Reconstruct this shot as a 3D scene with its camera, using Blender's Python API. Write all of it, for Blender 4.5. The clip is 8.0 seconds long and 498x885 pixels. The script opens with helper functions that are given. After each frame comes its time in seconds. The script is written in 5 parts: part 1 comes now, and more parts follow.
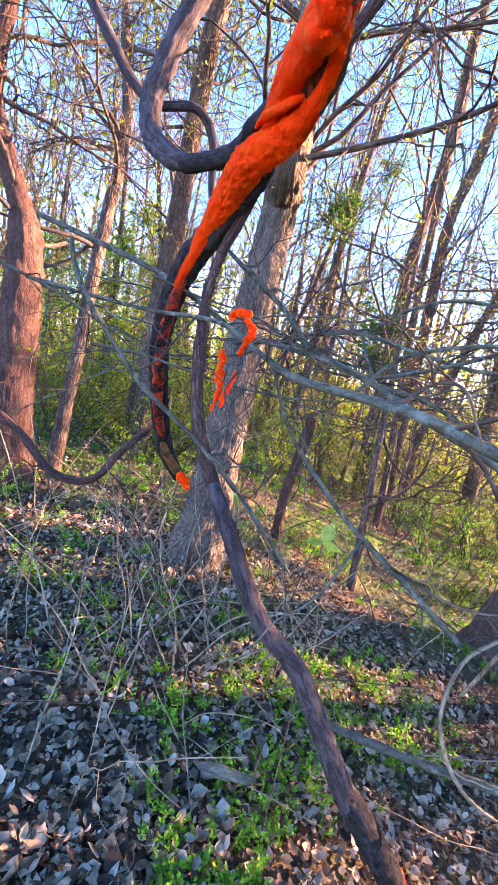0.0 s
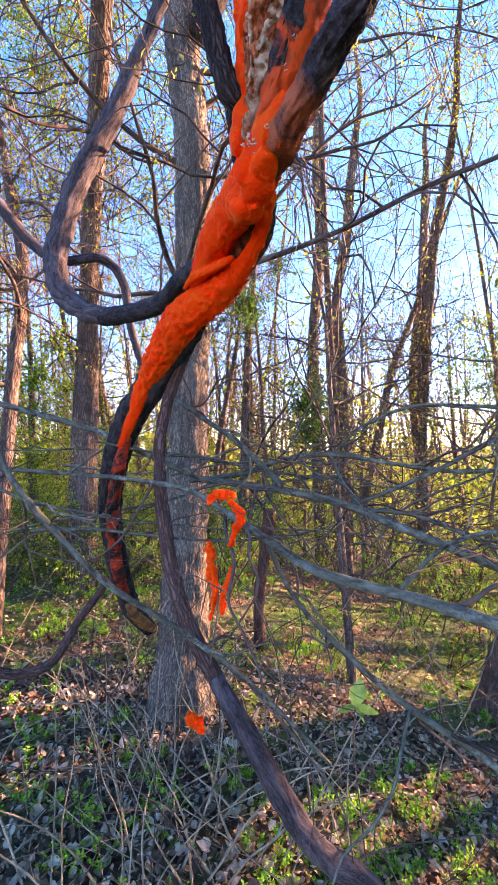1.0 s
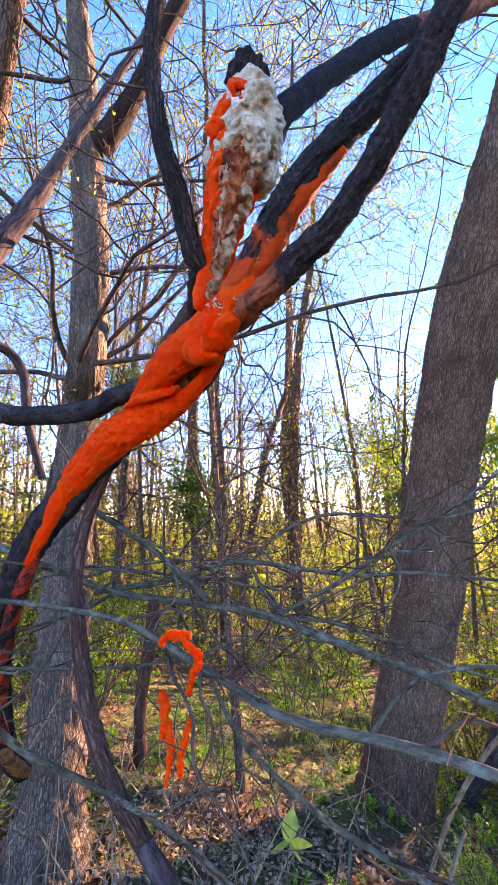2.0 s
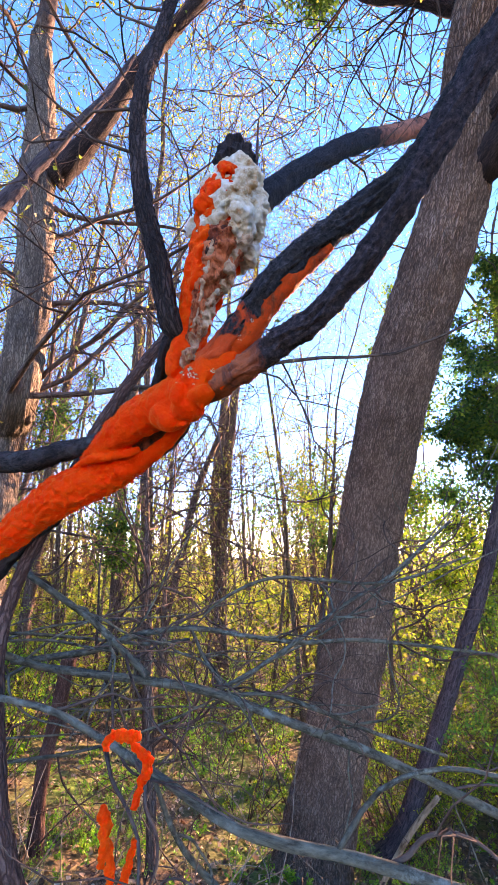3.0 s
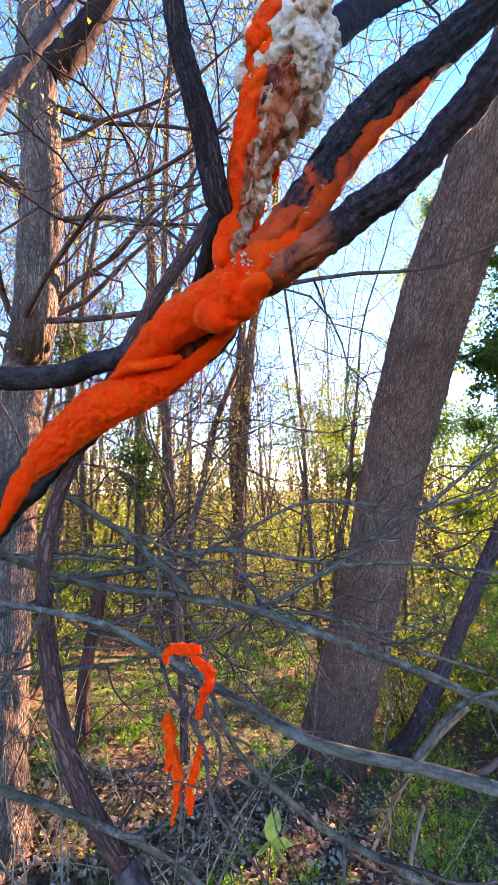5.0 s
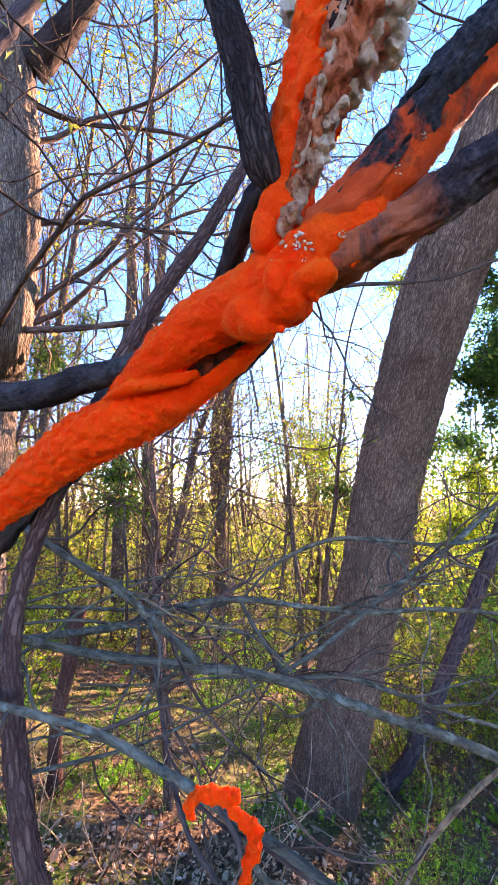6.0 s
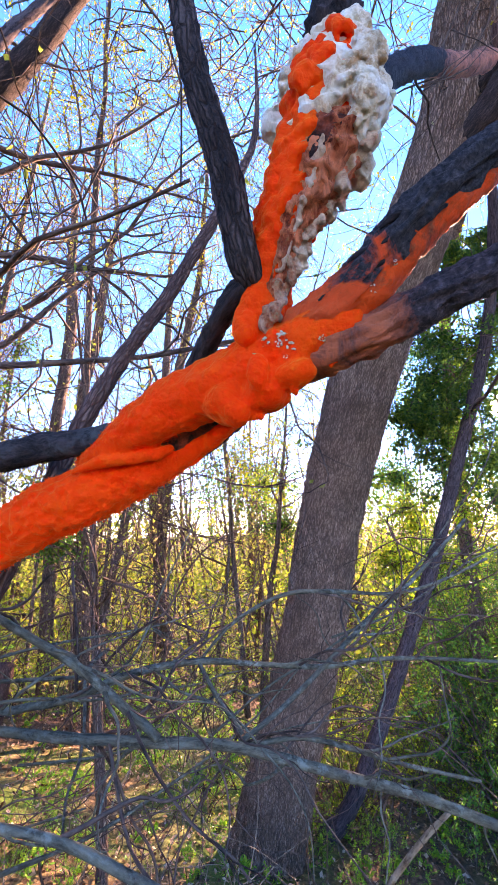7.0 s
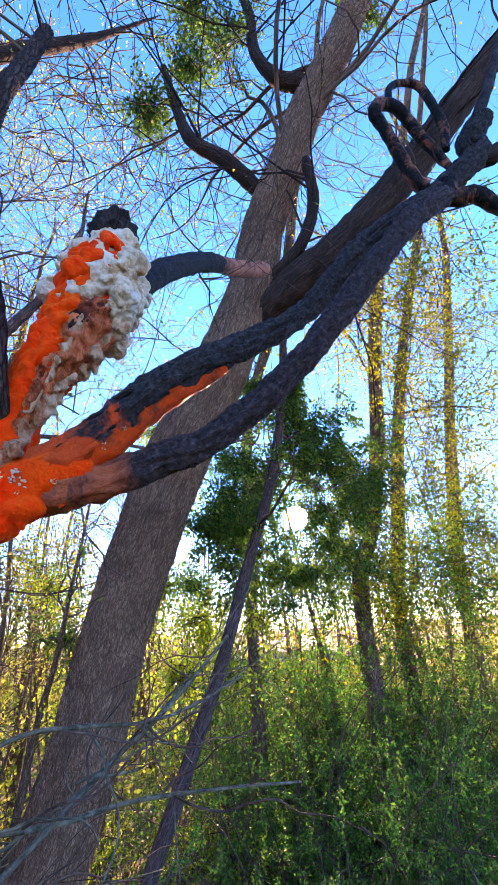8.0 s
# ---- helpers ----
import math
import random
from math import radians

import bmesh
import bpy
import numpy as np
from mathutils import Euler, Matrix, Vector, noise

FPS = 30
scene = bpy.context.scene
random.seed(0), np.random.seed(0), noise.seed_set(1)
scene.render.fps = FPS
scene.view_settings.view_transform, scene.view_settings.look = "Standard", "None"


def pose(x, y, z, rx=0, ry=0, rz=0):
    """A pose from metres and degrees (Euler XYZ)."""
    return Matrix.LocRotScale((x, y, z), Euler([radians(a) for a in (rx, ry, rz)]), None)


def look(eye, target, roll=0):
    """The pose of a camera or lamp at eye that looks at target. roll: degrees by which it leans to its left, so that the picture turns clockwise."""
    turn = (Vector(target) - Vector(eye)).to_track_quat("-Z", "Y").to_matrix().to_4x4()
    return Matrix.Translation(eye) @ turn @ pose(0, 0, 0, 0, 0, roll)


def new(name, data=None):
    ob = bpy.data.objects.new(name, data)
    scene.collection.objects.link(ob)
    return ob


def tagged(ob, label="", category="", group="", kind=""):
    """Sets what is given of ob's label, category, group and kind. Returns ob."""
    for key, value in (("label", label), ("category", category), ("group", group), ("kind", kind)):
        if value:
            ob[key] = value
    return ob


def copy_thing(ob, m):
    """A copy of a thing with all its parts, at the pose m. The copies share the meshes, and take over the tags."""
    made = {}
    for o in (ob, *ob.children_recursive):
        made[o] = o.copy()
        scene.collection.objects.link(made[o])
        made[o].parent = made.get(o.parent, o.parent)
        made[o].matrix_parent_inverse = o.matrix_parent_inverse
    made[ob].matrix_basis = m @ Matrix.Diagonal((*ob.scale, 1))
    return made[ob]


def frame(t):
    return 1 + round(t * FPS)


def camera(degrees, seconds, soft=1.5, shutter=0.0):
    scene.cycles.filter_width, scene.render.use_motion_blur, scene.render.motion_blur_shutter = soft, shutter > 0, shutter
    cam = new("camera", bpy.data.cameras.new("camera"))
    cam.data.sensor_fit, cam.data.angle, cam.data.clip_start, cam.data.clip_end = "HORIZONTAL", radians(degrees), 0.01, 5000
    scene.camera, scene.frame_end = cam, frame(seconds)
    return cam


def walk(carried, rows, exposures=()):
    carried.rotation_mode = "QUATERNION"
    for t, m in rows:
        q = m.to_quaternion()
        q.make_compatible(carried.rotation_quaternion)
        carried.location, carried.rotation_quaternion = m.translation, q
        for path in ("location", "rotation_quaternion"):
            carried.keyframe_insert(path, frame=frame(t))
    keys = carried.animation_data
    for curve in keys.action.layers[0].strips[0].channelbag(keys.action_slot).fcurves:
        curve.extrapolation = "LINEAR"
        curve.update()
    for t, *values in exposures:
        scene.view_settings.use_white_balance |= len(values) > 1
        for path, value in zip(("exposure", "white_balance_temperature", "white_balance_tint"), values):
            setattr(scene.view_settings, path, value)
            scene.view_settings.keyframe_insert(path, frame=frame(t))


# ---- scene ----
cam = camera(59.7, 8.0, soft=1.15)
PATH = [
    (0, (0.124, -0.074, 1.429), (0.017, 1.893, 1.084), 10.5),
    (0.5, (0.071, 0.062, 1.509), (0.049, 2.017, 1.09), 1.0),
    (0.7, (0.04, 0.102, 1.575), (0.067, 2.077, 1.262), -0.1),
    (1, (0.003, 0.084, 1.612), (0.145, 2.079, 1.649), -1.8),
    (1.5, (-0.08, 0.087, 1.671), (0.345, 2.033, 1.849), -3.0),
    (2, (-0.15, 0.077, 1.728), (0.562, 1.914, 2.073), -2.7),
    (2.2, (-0.167, 0.075, 1.75), (0.646, 1.856, 2.156), -2.1),
    (3.3, (-0.213, 0.145, 1.812), (0.787, 1.801, 2.32), -1.3),
    (3.5, (-0.21, 0.163, 1.818), (0.774, 1.832, 2.315), -1.3),
    (4, (-0.216, 0.169, 1.814), (0.742, 1.86, 2.287), -1.2),
    (4.5, (-0.25, 0.188, 1.781), (0.698, 1.932, 2.03), -1.1),
    (4.7, (-0.245, 0.195, 1.768), (0.704, 1.942, 1.98), -1.0),
    (5.8, (-0.181, 0.396, 1.814), (0.78, 2.133, 2.052), -1.0),
    (6, (-0.213, 0.431, 1.834), (0.821, 2.121, 2.104), -1.4),
    (6.5, (-0.24, 0.464, 1.88), (0.965, 2.032, 2.185), -2.5),
    (7, (-0.266, 0.438, 1.897), (0.983, 1.948, 2.298), -2.4),
    (7.5, (-0.267, 0.394, 1.91), (1.193, 1.652, 2.446), -2.6),
    (8, (-0.265, 0.302, 1.923), (1.405, 1.067, 2.714), -4.0),
]
# the camera opens up in the shade and closes towards the sun: seconds, stops, kelvin, tint
EXPOSURES = [(0, 3.76, 7450, 46), (1.5, 3.24, 7950, 48), (3.5, 3.24, 8050, 49), (5.8, 3.38, 7850, 48), (6.5, 3.45, 7750, 51), (7.5, 3.43, 7400, 50), (8, 3.06, 7300, 45)]
walk(cam, [(t, look(eye, target, roll)) for t, eye, target, roll in PATH], EXPOSURES)

# ---- world, sun, exposure ----
SUN_AZ, SUN_EL = radians(18.6), radians(15.4)
SUN_WAY = Vector((math.cos(SUN_AZ) * math.cos(SUN_EL), math.sin(SUN_AZ) * math.cos(SUN_EL), math.sin(SUN_EL)))
world = bpy.data.worlds.new("sky")
scene.world = world
world.use_nodes = True
wn = world.node_tree.nodes
sky = wn.new("ShaderNodeTexSky")
sky.sky_type, sky.sun_disc = "NISHITA", False
sky.sun_elevation, sky.sun_rotation = SUN_EL, radians(90) - SUN_AZ
sky.air_density, sky.dust_density, sky.ozone_density = 0.6, 0.0, 1.5
wn["Background"].inputs[1].default_value = 0.15
vivid = wn.new("ShaderNodeHueSaturation")
vivid.inputs["Saturation"].default_value = 1.32
world.node_tree.links.new(sky.outputs[0], vivid.inputs["Color"])
world.node_tree.links.new(vivid.outputs[0], wn["Background"].inputs[0])
sun_lamp = new("sun", bpy.data.lights.new("sun", "SUN"))
sun_lamp.data.energy, sun_lamp.data.angle, sun_lamp.data.color = 5.0, radians(0.6), (1.0, 0.78, 0.5)
sun_lamp.matrix_world = look((0, 0, 30), Vector((0, 0, 30)) - SUN_WAY)


# where the disc shows, a little below the lamp's own line, so that it does not stand in its light
SUN_SEEN = Vector((math.cos(radians(19.1)) * math.cos(radians(13.0)), math.sin(radians(19.1)) * math.cos(radians(13.0)), math.sin(radians(13.0))))


def sun_gap(p, width=0.3):
    """Whether p lies near the camera's line of sight to the low sun, kept free of foliage."""
    q = Vector(p) - Vector((-0.25, 0.33, 1.92))
    far = q.dot(SUN_SEEN)
    return far > 2.5 and (q - SUN_SEEN * far).length < width + 0.01 * far


# ---- materials ----
def principled(name, rough=0.8, spec=0.3):
    m = bpy.data.materials.new(name)
    m.use_nodes = True
    b = m.node_tree.nodes["Principled BSDF"]
    b.inputs["Roughness"].default_value = rough
    b.inputs["Specular IOR Level"].default_value = spec
    return m, m.node_tree.nodes, m.node_tree.links, b


def ramp(nodes, links, src, stops):
    r = nodes.new("ShaderNodeValToRGB")
    while len(r.color_ramp.elements) < len(stops):
        r.color_ramp.elements.new(0.5)
    for e, (p, c) in zip(r.color_ramp.elements, stops):
        e.position, e.color = p, (*c, 1)
    links.new(src, r.inputs[0])
    return r.outputs[0]


def noise_tex(nodes, links, coord, scale, detail=6, rough=0.6, stretch=(1, 1, 1), distort=0.0):
    mp = nodes.new("ShaderNodeMapping")
    mp.inputs["Scale"].default_value = stretch
    links.new(coord, mp.inputs[0])
    n = nodes.new("ShaderNodeTexNoise")
    n.inputs["Scale"].default_value, n.inputs["Detail"].default_value = scale, detail
    n.inputs["Roughness"].default_value, n.inputs["Distortion"].default_value = rough, distort
    links.new(mp.outputs[0], n.inputs["Vector"])
    return n.outputs["Fac"]


def mixc(nodes, links, fac, a, b):
    m = nodes.new("ShaderNodeMix")
    m.data_type = "RGBA"
    for sock, v in ((m.inputs[0], fac), (m.inputs[6], a), (m.inputs[7], b)):
        if isinstance(v, (int, float)):
            sock.default_value = v
        elif isinstance(v, tuple):
            sock.default_value = (*v, 1)
        else:
            links.new(v, sock)
    return m.outputs[2]


def bump(nodes, links, b, src, strength, dist):
    n = nodes.new("ShaderNodeBump")
    n.inputs["Strength"].default_value, n.inputs["Distance"].default_value = strength, dist
    links.new(src, n.inputs["Height"])
    links.new(n.outputs[0], b.inputs["Normal"])


def bark_material(name, dark, mid, light, scale=14.0, stretch=(1, 1, 0.22), patch=None, depth=0.01, rough=0.9, cracks=0.0, deep=0.55):
    m, nodes, links, b = principled(name, rough, 0.1)
    run = nodes.new("ShaderNodeAttribute")
    run.attribute_name = "grain"
    co = run.outputs["Vector"]
    n1 = noise_tex(nodes, links, co, scale, 7, 0.68, stretch, 0.9)
    n2 = noise_tex(nodes, links, co, 2.3, 5, 0.6)
    n5 = noise_tex(nodes, links, co, scale * 5, 4, 0.7, (1, 1, 0.3))
    plate = ramp(nodes, links, n1, ((0.38, dark), (0.46, mid), (0.6, light)))
    base = mixc(nodes, links, 0.4, plate, ramp(nodes, links, n5, ((0.35, dark), (0.65, light))))
    if cracks:
        sway = nodes.new("ShaderNodeVectorMath")
        sway.operation = "MULTIPLY_ADD"
        sway.inputs[1].default_value = (1, 1, 0.2)
        links.new(co, sway.inputs[0])
        twist = nodes.new("ShaderNodeTexNoise")
        twist.inputs["Scale"].default_value, twist.inputs["Detail"].default_value = cracks * 0.4, 3
        links.new(co, twist.inputs["Vector"])
        shrink = nodes.new("ShaderNodeVectorMath")
        shrink.operation = "SCALE"
        shrink.inputs["Scale"].default_value = 1.1 / cracks
        links.new(twist.outputs["Color"], shrink.inputs[0])
        links.new(shrink.outputs[0], sway.inputs[2])
        cell = nodes.new("ShaderNodeTexVoronoi")
        cell.feature = "DISTANCE_TO_EDGE"
        cell.inputs["Scale"].default_value = cracks
        links.new(sway.outputs[0], cell.inputs["Vector"])
        ridge = ramp(nodes, links, cell.outputs["Distance"], ((0.0, (0, 0, 0)), (0.2, (1, 1, 1))))
        base = mixc(nodes, links, ridge, tuple(q * deep for q in mid), base)
        n1 = ridge
    shade = ramp(nodes, links, n2, ((0.3, (0.6, 0.57, 0.56)), (0.7, (1.15, 1.1, 1.05))))
    mul = nodes.new("ShaderNodeMix")
    mul.data_type, mul.blend_type = "RGBA", "MULTIPLY"
    mul.inputs[0].default_value = 1.0
    links.new(base, mul.inputs[6]), links.new(shade, mul.inputs[7])
    out = mul.outputs[2]
    if patch:
        n3 = noise_tex(nodes, links, co, 30, 6, 0.75)
        n4 = noise_tex(nodes, links, co, 5, 3, 0.5)
        fac = nodes.new("ShaderNodeMath")
        fac.operation = "MULTIPLY"
        links.new(ramp(nodes, links, n3, ((0.48, (0, 0, 0)), (0.6, (1, 1, 1)))), fac.inputs[0])
        links.new(ramp(nodes, links, n4, ((0.4, (0, 0, 0)), (0.6, (1, 1, 1)))), fac.inputs[1])
        out = mixc(nodes, links, fac.outputs[0], out, patch)
    links.new(out, b.inputs["Base Color"])
    bump(nodes, links, b, n1, 0.9, depth)
    return m


def leaf_material(name, stops, translucent=0.5, rough=0.5):
    m, nodes, links, b = principled(name, rough, 0.2)
    g = nodes.new("ShaderNodeNewGeometry")
    co = nodes.new("ShaderNodeTexCoord").outputs["Object"]
    col = ramp(nodes, links, g.outputs["Random Per Island"], stops)
    n = noise_tex(nodes, links, co, 45, 4, 0.6)
    dim = ramp(nodes, links, n, ((0.3, (0.6, 0.6, 0.6)), (0.7, (1.15, 1.15, 1.1))))
    mul = nodes.new("ShaderNodeMix")
    mul.data_type, mul.blend_type = "RGBA", "MULTIPLY"
    mul.inputs[0].default_value = 1.0
    links.new(col, mul.inputs[6]), links.new(dim, mul.inputs[7])
    links.new(mul.outputs[2], b.inputs["Base Color"])
    tr = nodes.new("ShaderNodeBsdfTranslucent")
    links.new(mul.outputs[2], tr.inputs[0])
    ms = nodes.new("ShaderNodeMixShader")
    ms.inputs[0].default_value = translucent
    links.new(b.outputs[0], ms.inputs[1]), links.new(tr.outputs[0], ms.inputs[2])
    links.new(ms.outputs[0], nodes["Material Output"].inputs[0])
    return m


BARK_BROWN = bark_material("bark brown", (0.02, 0.009, 0.008), (0.1, 0.048, 0.038), (0.22, 0.125, 0.098), 60, (1, 1, 0.12), None, 0.004, cracks=110, deep=0.75)
BARK_BIG = bark_material("bark ridged", (0.05, 0.03, 0.024), (0.245, 0.15, 0.108), (0.47, 0.31, 0.228), 52, (1, 1, 0.16), None, 0.013, cracks=95)
BARK_PALE = bark_material("bark pale", (0.06, 0.045, 0.038), (0.16, 0.122, 0.097), (0.34, 0.27, 0.205), 22, (1, 1, 0.1), None, 0.008, cracks=95)
BARK_FAR = bark_material("bark far", (0.04, 0.026, 0.021), (0.15, 0.1, 0.08), (0.31, 0.22, 0.172), 12, (1, 1, 0.2), None, 0.01, cracks=45)
BARK_GREY = bark_material("bark grey", (0.024, 0.021, 0.014), (0.076, 0.072, 0.05), (0.155, 0.15, 0.108), 40, (1, 1, 0.3), (0.17, 0.185, 0.145), 0.004)
BARK_DARK = bark_material("bark charred", (0.004, 0.003, 0.003), (0.016, 0.012, 0.012), (0.06, 0.045, 0.043), 44, (1, 1, 0.3), (0.05, 0.052, 0.048), 0.012)
LIMB_GREY = bark_material("limb grey-brown", (0.012, 0.009, 0.01), (0.045, 0.034, 0.036), (0.13, 0.1, 0.102), 60, (1, 1, 0.2), None, 0.006)
BARK_FURROW = bark_material("bark dark furrowed", (0.006, 0.004, 0.004), (0.03, 0.021, 0.019), (0.11, 0.075, 0.066), 70, (1, 1, 0.12), None, 0.004, cracks=130, deep=0.8)
TWIG = bark_material("twig bark", (0.018, 0.011, 0.009), (0.075, 0.048, 0.038), (0.19, 0.13, 0.1), 20)
DEADWOOD = bark_material("dead stem", (0.08, 0.05, 0.032), (0.24, 0.165, 0.105), (0.46, 0.35, 0.235), 20, (1, 1, 0.3), None, 0.003)


def slime_material():
    m, nodes, links, b = principled("orange slime", 0.65, 0.05)
    co = nodes.new("ShaderNodeTexCoord").outputs["Object"]
    n1 = noise_tex(nodes, links, co, 110, 6, 0.7)
    n2 = noise_tex(nodes, links, co, 9, 4, 0.6)
    col = ramp(nodes, links, n2, ((0.28, (1.0, 0.035, 0.0)), (0.5, (1.0, 0.05, 0.001)), (0.75, (1.0, 0.08, 0.002))))
    dim = ramp(nodes, links, n1, ((0.25, (0.9, 0.6, 0.6)), (0.45, (1.0, 1.0, 1.0))))
    mul = nodes.new("ShaderNodeMix")
    mul.data_type, mul.blend_type = "RGBA", "MULTIPLY"
    mul.inputs[0].default_value = 1.0
    links.new(col, mul.inputs[6]), links.new(dim, mul.inputs[7])
    links.new(mul.outputs[2], b.inputs["Base Color"])
    b.inputs["Subsurface Weight"].default_value = 0.6
    b.inputs["Sheen Weight"].default_value, b.inputs["Sheen Roughness"].default_value = 0.35, 0.4
    b.inputs["Sheen Tint"].default_value = (1.0, 0.3, 0.06, 1)
    b.inputs["Subsurface Radius"].default_value = (0.03, 0.008, 0.002)
    b.inputs["Subsurface Scale"].default_value = 0.5
    curl = nodes.new("ShaderNodeTexVoronoi")
    curl.feature = "SMOOTH_F1"
    curl.inputs["Scale"].default_value, curl.inputs["Detail"].default_value = 150, 2
    links.new(co, curl.inputs["Vector"])
    down = nodes.new("ShaderNodeMath")
    down.operation = "MULTIPLY_ADD"
    down.inputs[1].default_value = -1.3
    links.new(curl.outputs["Distance"], down.inputs[0]), links.new(n1, down.inputs[2])
    bump(nodes, links, b, down.outputs[0], 0.45, 0.006)
    return m


def stained_material(name, under, over, low, high, heart=None, reach=0.2, stretch=(1, 1, 1)):
    """Bark over which slime has run: the stain has ragged edges of its own."""
    m, nodes, links, b = principled(name, 0.65, 0.12)
    co = nodes.new("ShaderNodeTexCoord").outputs["Object"]
    n1 = noise_tex(nodes, links, co, 16, 7, 0.7, stretch, 0.8)
    n2 = noise_tex(nodes, links, co, 130, 6, 0.75)
    if heart:
        far = nodes.new("ShaderNodeVectorMath")
        far.operation = "DISTANCE"
        far.inputs[1].default_value = heart
        links.new(co, far.inputs[0])
        near = nodes.new("ShaderNodeMapRange")
        near.inputs[1].default_value, near.inputs[2].default_value = reach * 0.35, reach
        near.inputs[3].default_value, near.inputs[4].default_value = 0.11, -0.4
        links.new(far.outputs["Value"], near.inputs[0])
        add = nodes.new("ShaderNodeMath")
        links.new(n1, add.inputs[0]), links.new(near.outputs[0], add.inputs[1])
        n1 = add.outputs[0]
    fac = ramp(nodes, links, n1, ((low, (0, 0, 0)), (high, (1, 1, 1))))
    grain = ramp(nodes, links, n2, ((0.36, tuple(c * 0.3 for c in under)), (0.52, under), (0.68, tuple(min(c * 2.4, 0.3) for c in under)), (0.8, tuple(min(c * 6, 0.4) for c in under))))
    wet = ramp(nodes, links, n2, ((0.3, tuple(c * 0.85 for c in over)), (0.55, over)))
    links.new(mixc(nodes, links, fac, grain, wet), b.inputs["Base Color"])
    bump(nodes, links, b, n2, 1.0, 0.01)
    return m


SLIME = slime_material()
SLIME_ARM = stained_material("slime over bark", (0.25, 0.045, 0.02), (1.0, 0.085, 0.008), 0.36, 0.52)
ARM_UPPER = stained_material("orange run out over black bark", (0.04, 0.036, 0.038), (1.0, 0.1, 0.022), 0.44, 0.57, (0.12, 0.74, 2.1), 0.21)
ARM_LOWER = stained_material("orange-pink run out over dark bark", (0.05, 0.036, 0.038), (0.62, 0.14, 0.06), 0.42, 0.62, (0.08, 0.73, 2.07), 0.19)
SLIME_THIN = stained_material("red slime on black bark", (0.02, 0.015, 0.014), (0.6, 0.045, 0.012), 0.45, 0.56)
SLIME_PINK = stained_material("pink film on bark", (0.014, 0.012, 0.012), (0.55, 0.19, 0.11), 0.52, 0.68)
PINK_END = stained_material("pink film on a black branch end", (0.022, 0.019, 0.02), (0.6, 0.2, 0.12), 0.47, 0.7, (0.9, 0.765, 3.14), 0.72)
# dark streak colour, also painted in as shade in the slit and hollow
DARK_RUN_SHADE = stained_material("dark red-brown run and hollow shade", (0.03, 0.012, 0.009), (0.42, 0.07, 0.03), 0.46, 0.64)
STREAKS = stained_material("tan and dark red streaks down the stub", (0.36, 0.05, 0.016), (0.88, 0.23, 0.1), 0.38, 0.56, stretch=(3.2, 3.2, 0.7))
AMBER = stained_material("amber crust", (0.08, 0.035, 0.02), (0.4, 0.17, 0.06), 0.38, 0.62)
FOAM_EDGE = stained_material("pale crust over slime", (0.5, 0.14, 0.06), (0.8, 0.55, 0.36), 0.38, 0.58)


def foam_material():
    m, nodes, links, b = principled("white foam", 0.65, 0.15)
    co = nodes.new("ShaderNodeTexCoord").outputs["Object"]
    n1 = noise_tex(nodes, links, co, 26, 6, 0.7)
    n2 = noise_tex(nodes, links, co, 130, 5, 0.7)
    links.new(ramp(nodes, links, n1, ((0.36, (0.5, 0.26, 0.12)), (0.47, (0.74, 0.57, 0.39)), (0.62, (0.85, 0.77, 0.65)))), b.inputs["Base Color"])
    b.inputs["Subsurface Weight"].default_value = 0.2
    b.inputs["Subsurface Radius"].default_value = (0.02, 0.015, 0.01)
    b.inputs["Subsurface Scale"].default_value = 0.5
    bump(nodes, links, b, n2, 1.0, 0.012)
    return m


FOAM = foam_material()
LITTER = leaf_material("dead leaves", ((0.0, (0.025, 0.014, 0.009)), (0.25, (0.12, 0.06, 0.035)), (0.5, (0.36, 0.21, 0.12)), (0.78, (0.58, 0.4, 0.26)), (1.0, (0.74, 0.55, 0.4))), 0.2, 0.6)
SPRIG = leaf_material("pale seedling leaf", ((0.0, (0.16, 0.34, 0.07)), (1.0, (0.3, 0.46, 0.1))), 0.45, 0.4)
HERB = leaf_material("fresh herb leaves", ((0.0, (0.05, 0.22, 0.02)), (0.5, (0.15, 0.45, 0.03)), (1.0, (0.36, 0.58, 0.045))), 0.4, 0.45)
BUDS = leaf_material("spring buds", ((0.0, (0.2, 0.27, 0.04)), (0.5, (0.3, 0.32, 0.05)), (1.0, (0.32, 0.25, 0.1))), 0.55, 0.5)
EVERGREEN = leaf_material("evergreen leaves", ((0.0, (0.025, 0.085, 0.018)), (0.5, (0.06, 0.155, 0.022)), (1.0, (0.15, 0.25, 0.025))), 0.5, 0.6)
FARLEAF = leaf_material("far undergrowth", ((0.0, (0.1, 0.14, 0.025)), (0.4, (0.22, 0.32, 0.03)), (0.75, (0.36, 0.42, 0.04)), (1.0, (0.34, 0.27, 0.07))), 0.55, 0.7)
LUSH = leaf_material("lush green leaves", ((0.0, (0.03, 0.14, 0.025)), (0.6, (0.07, 0.26, 0.03)), (1.0, (0.18, 0.34, 0.035))), 0.5, 0.6)
YOUNGLEAF = leaf_material("young yellow-green leaves", ((0.0, (0.14, 0.2, 0.006)), (0.5, (0.26, 0.27, 0.007)), (1.0, (0.32, 0.25, 0.012))), 0.5, 0.5)
SHRUBLEAF = leaf_material("shrub leaves", ((0.0, (0.08, 0.22, 0.015)), (0.5, (0.22, 0.37, 0.02)), (1.0, (0.4, 0.44, 0.04))), 0.62, 0.45)


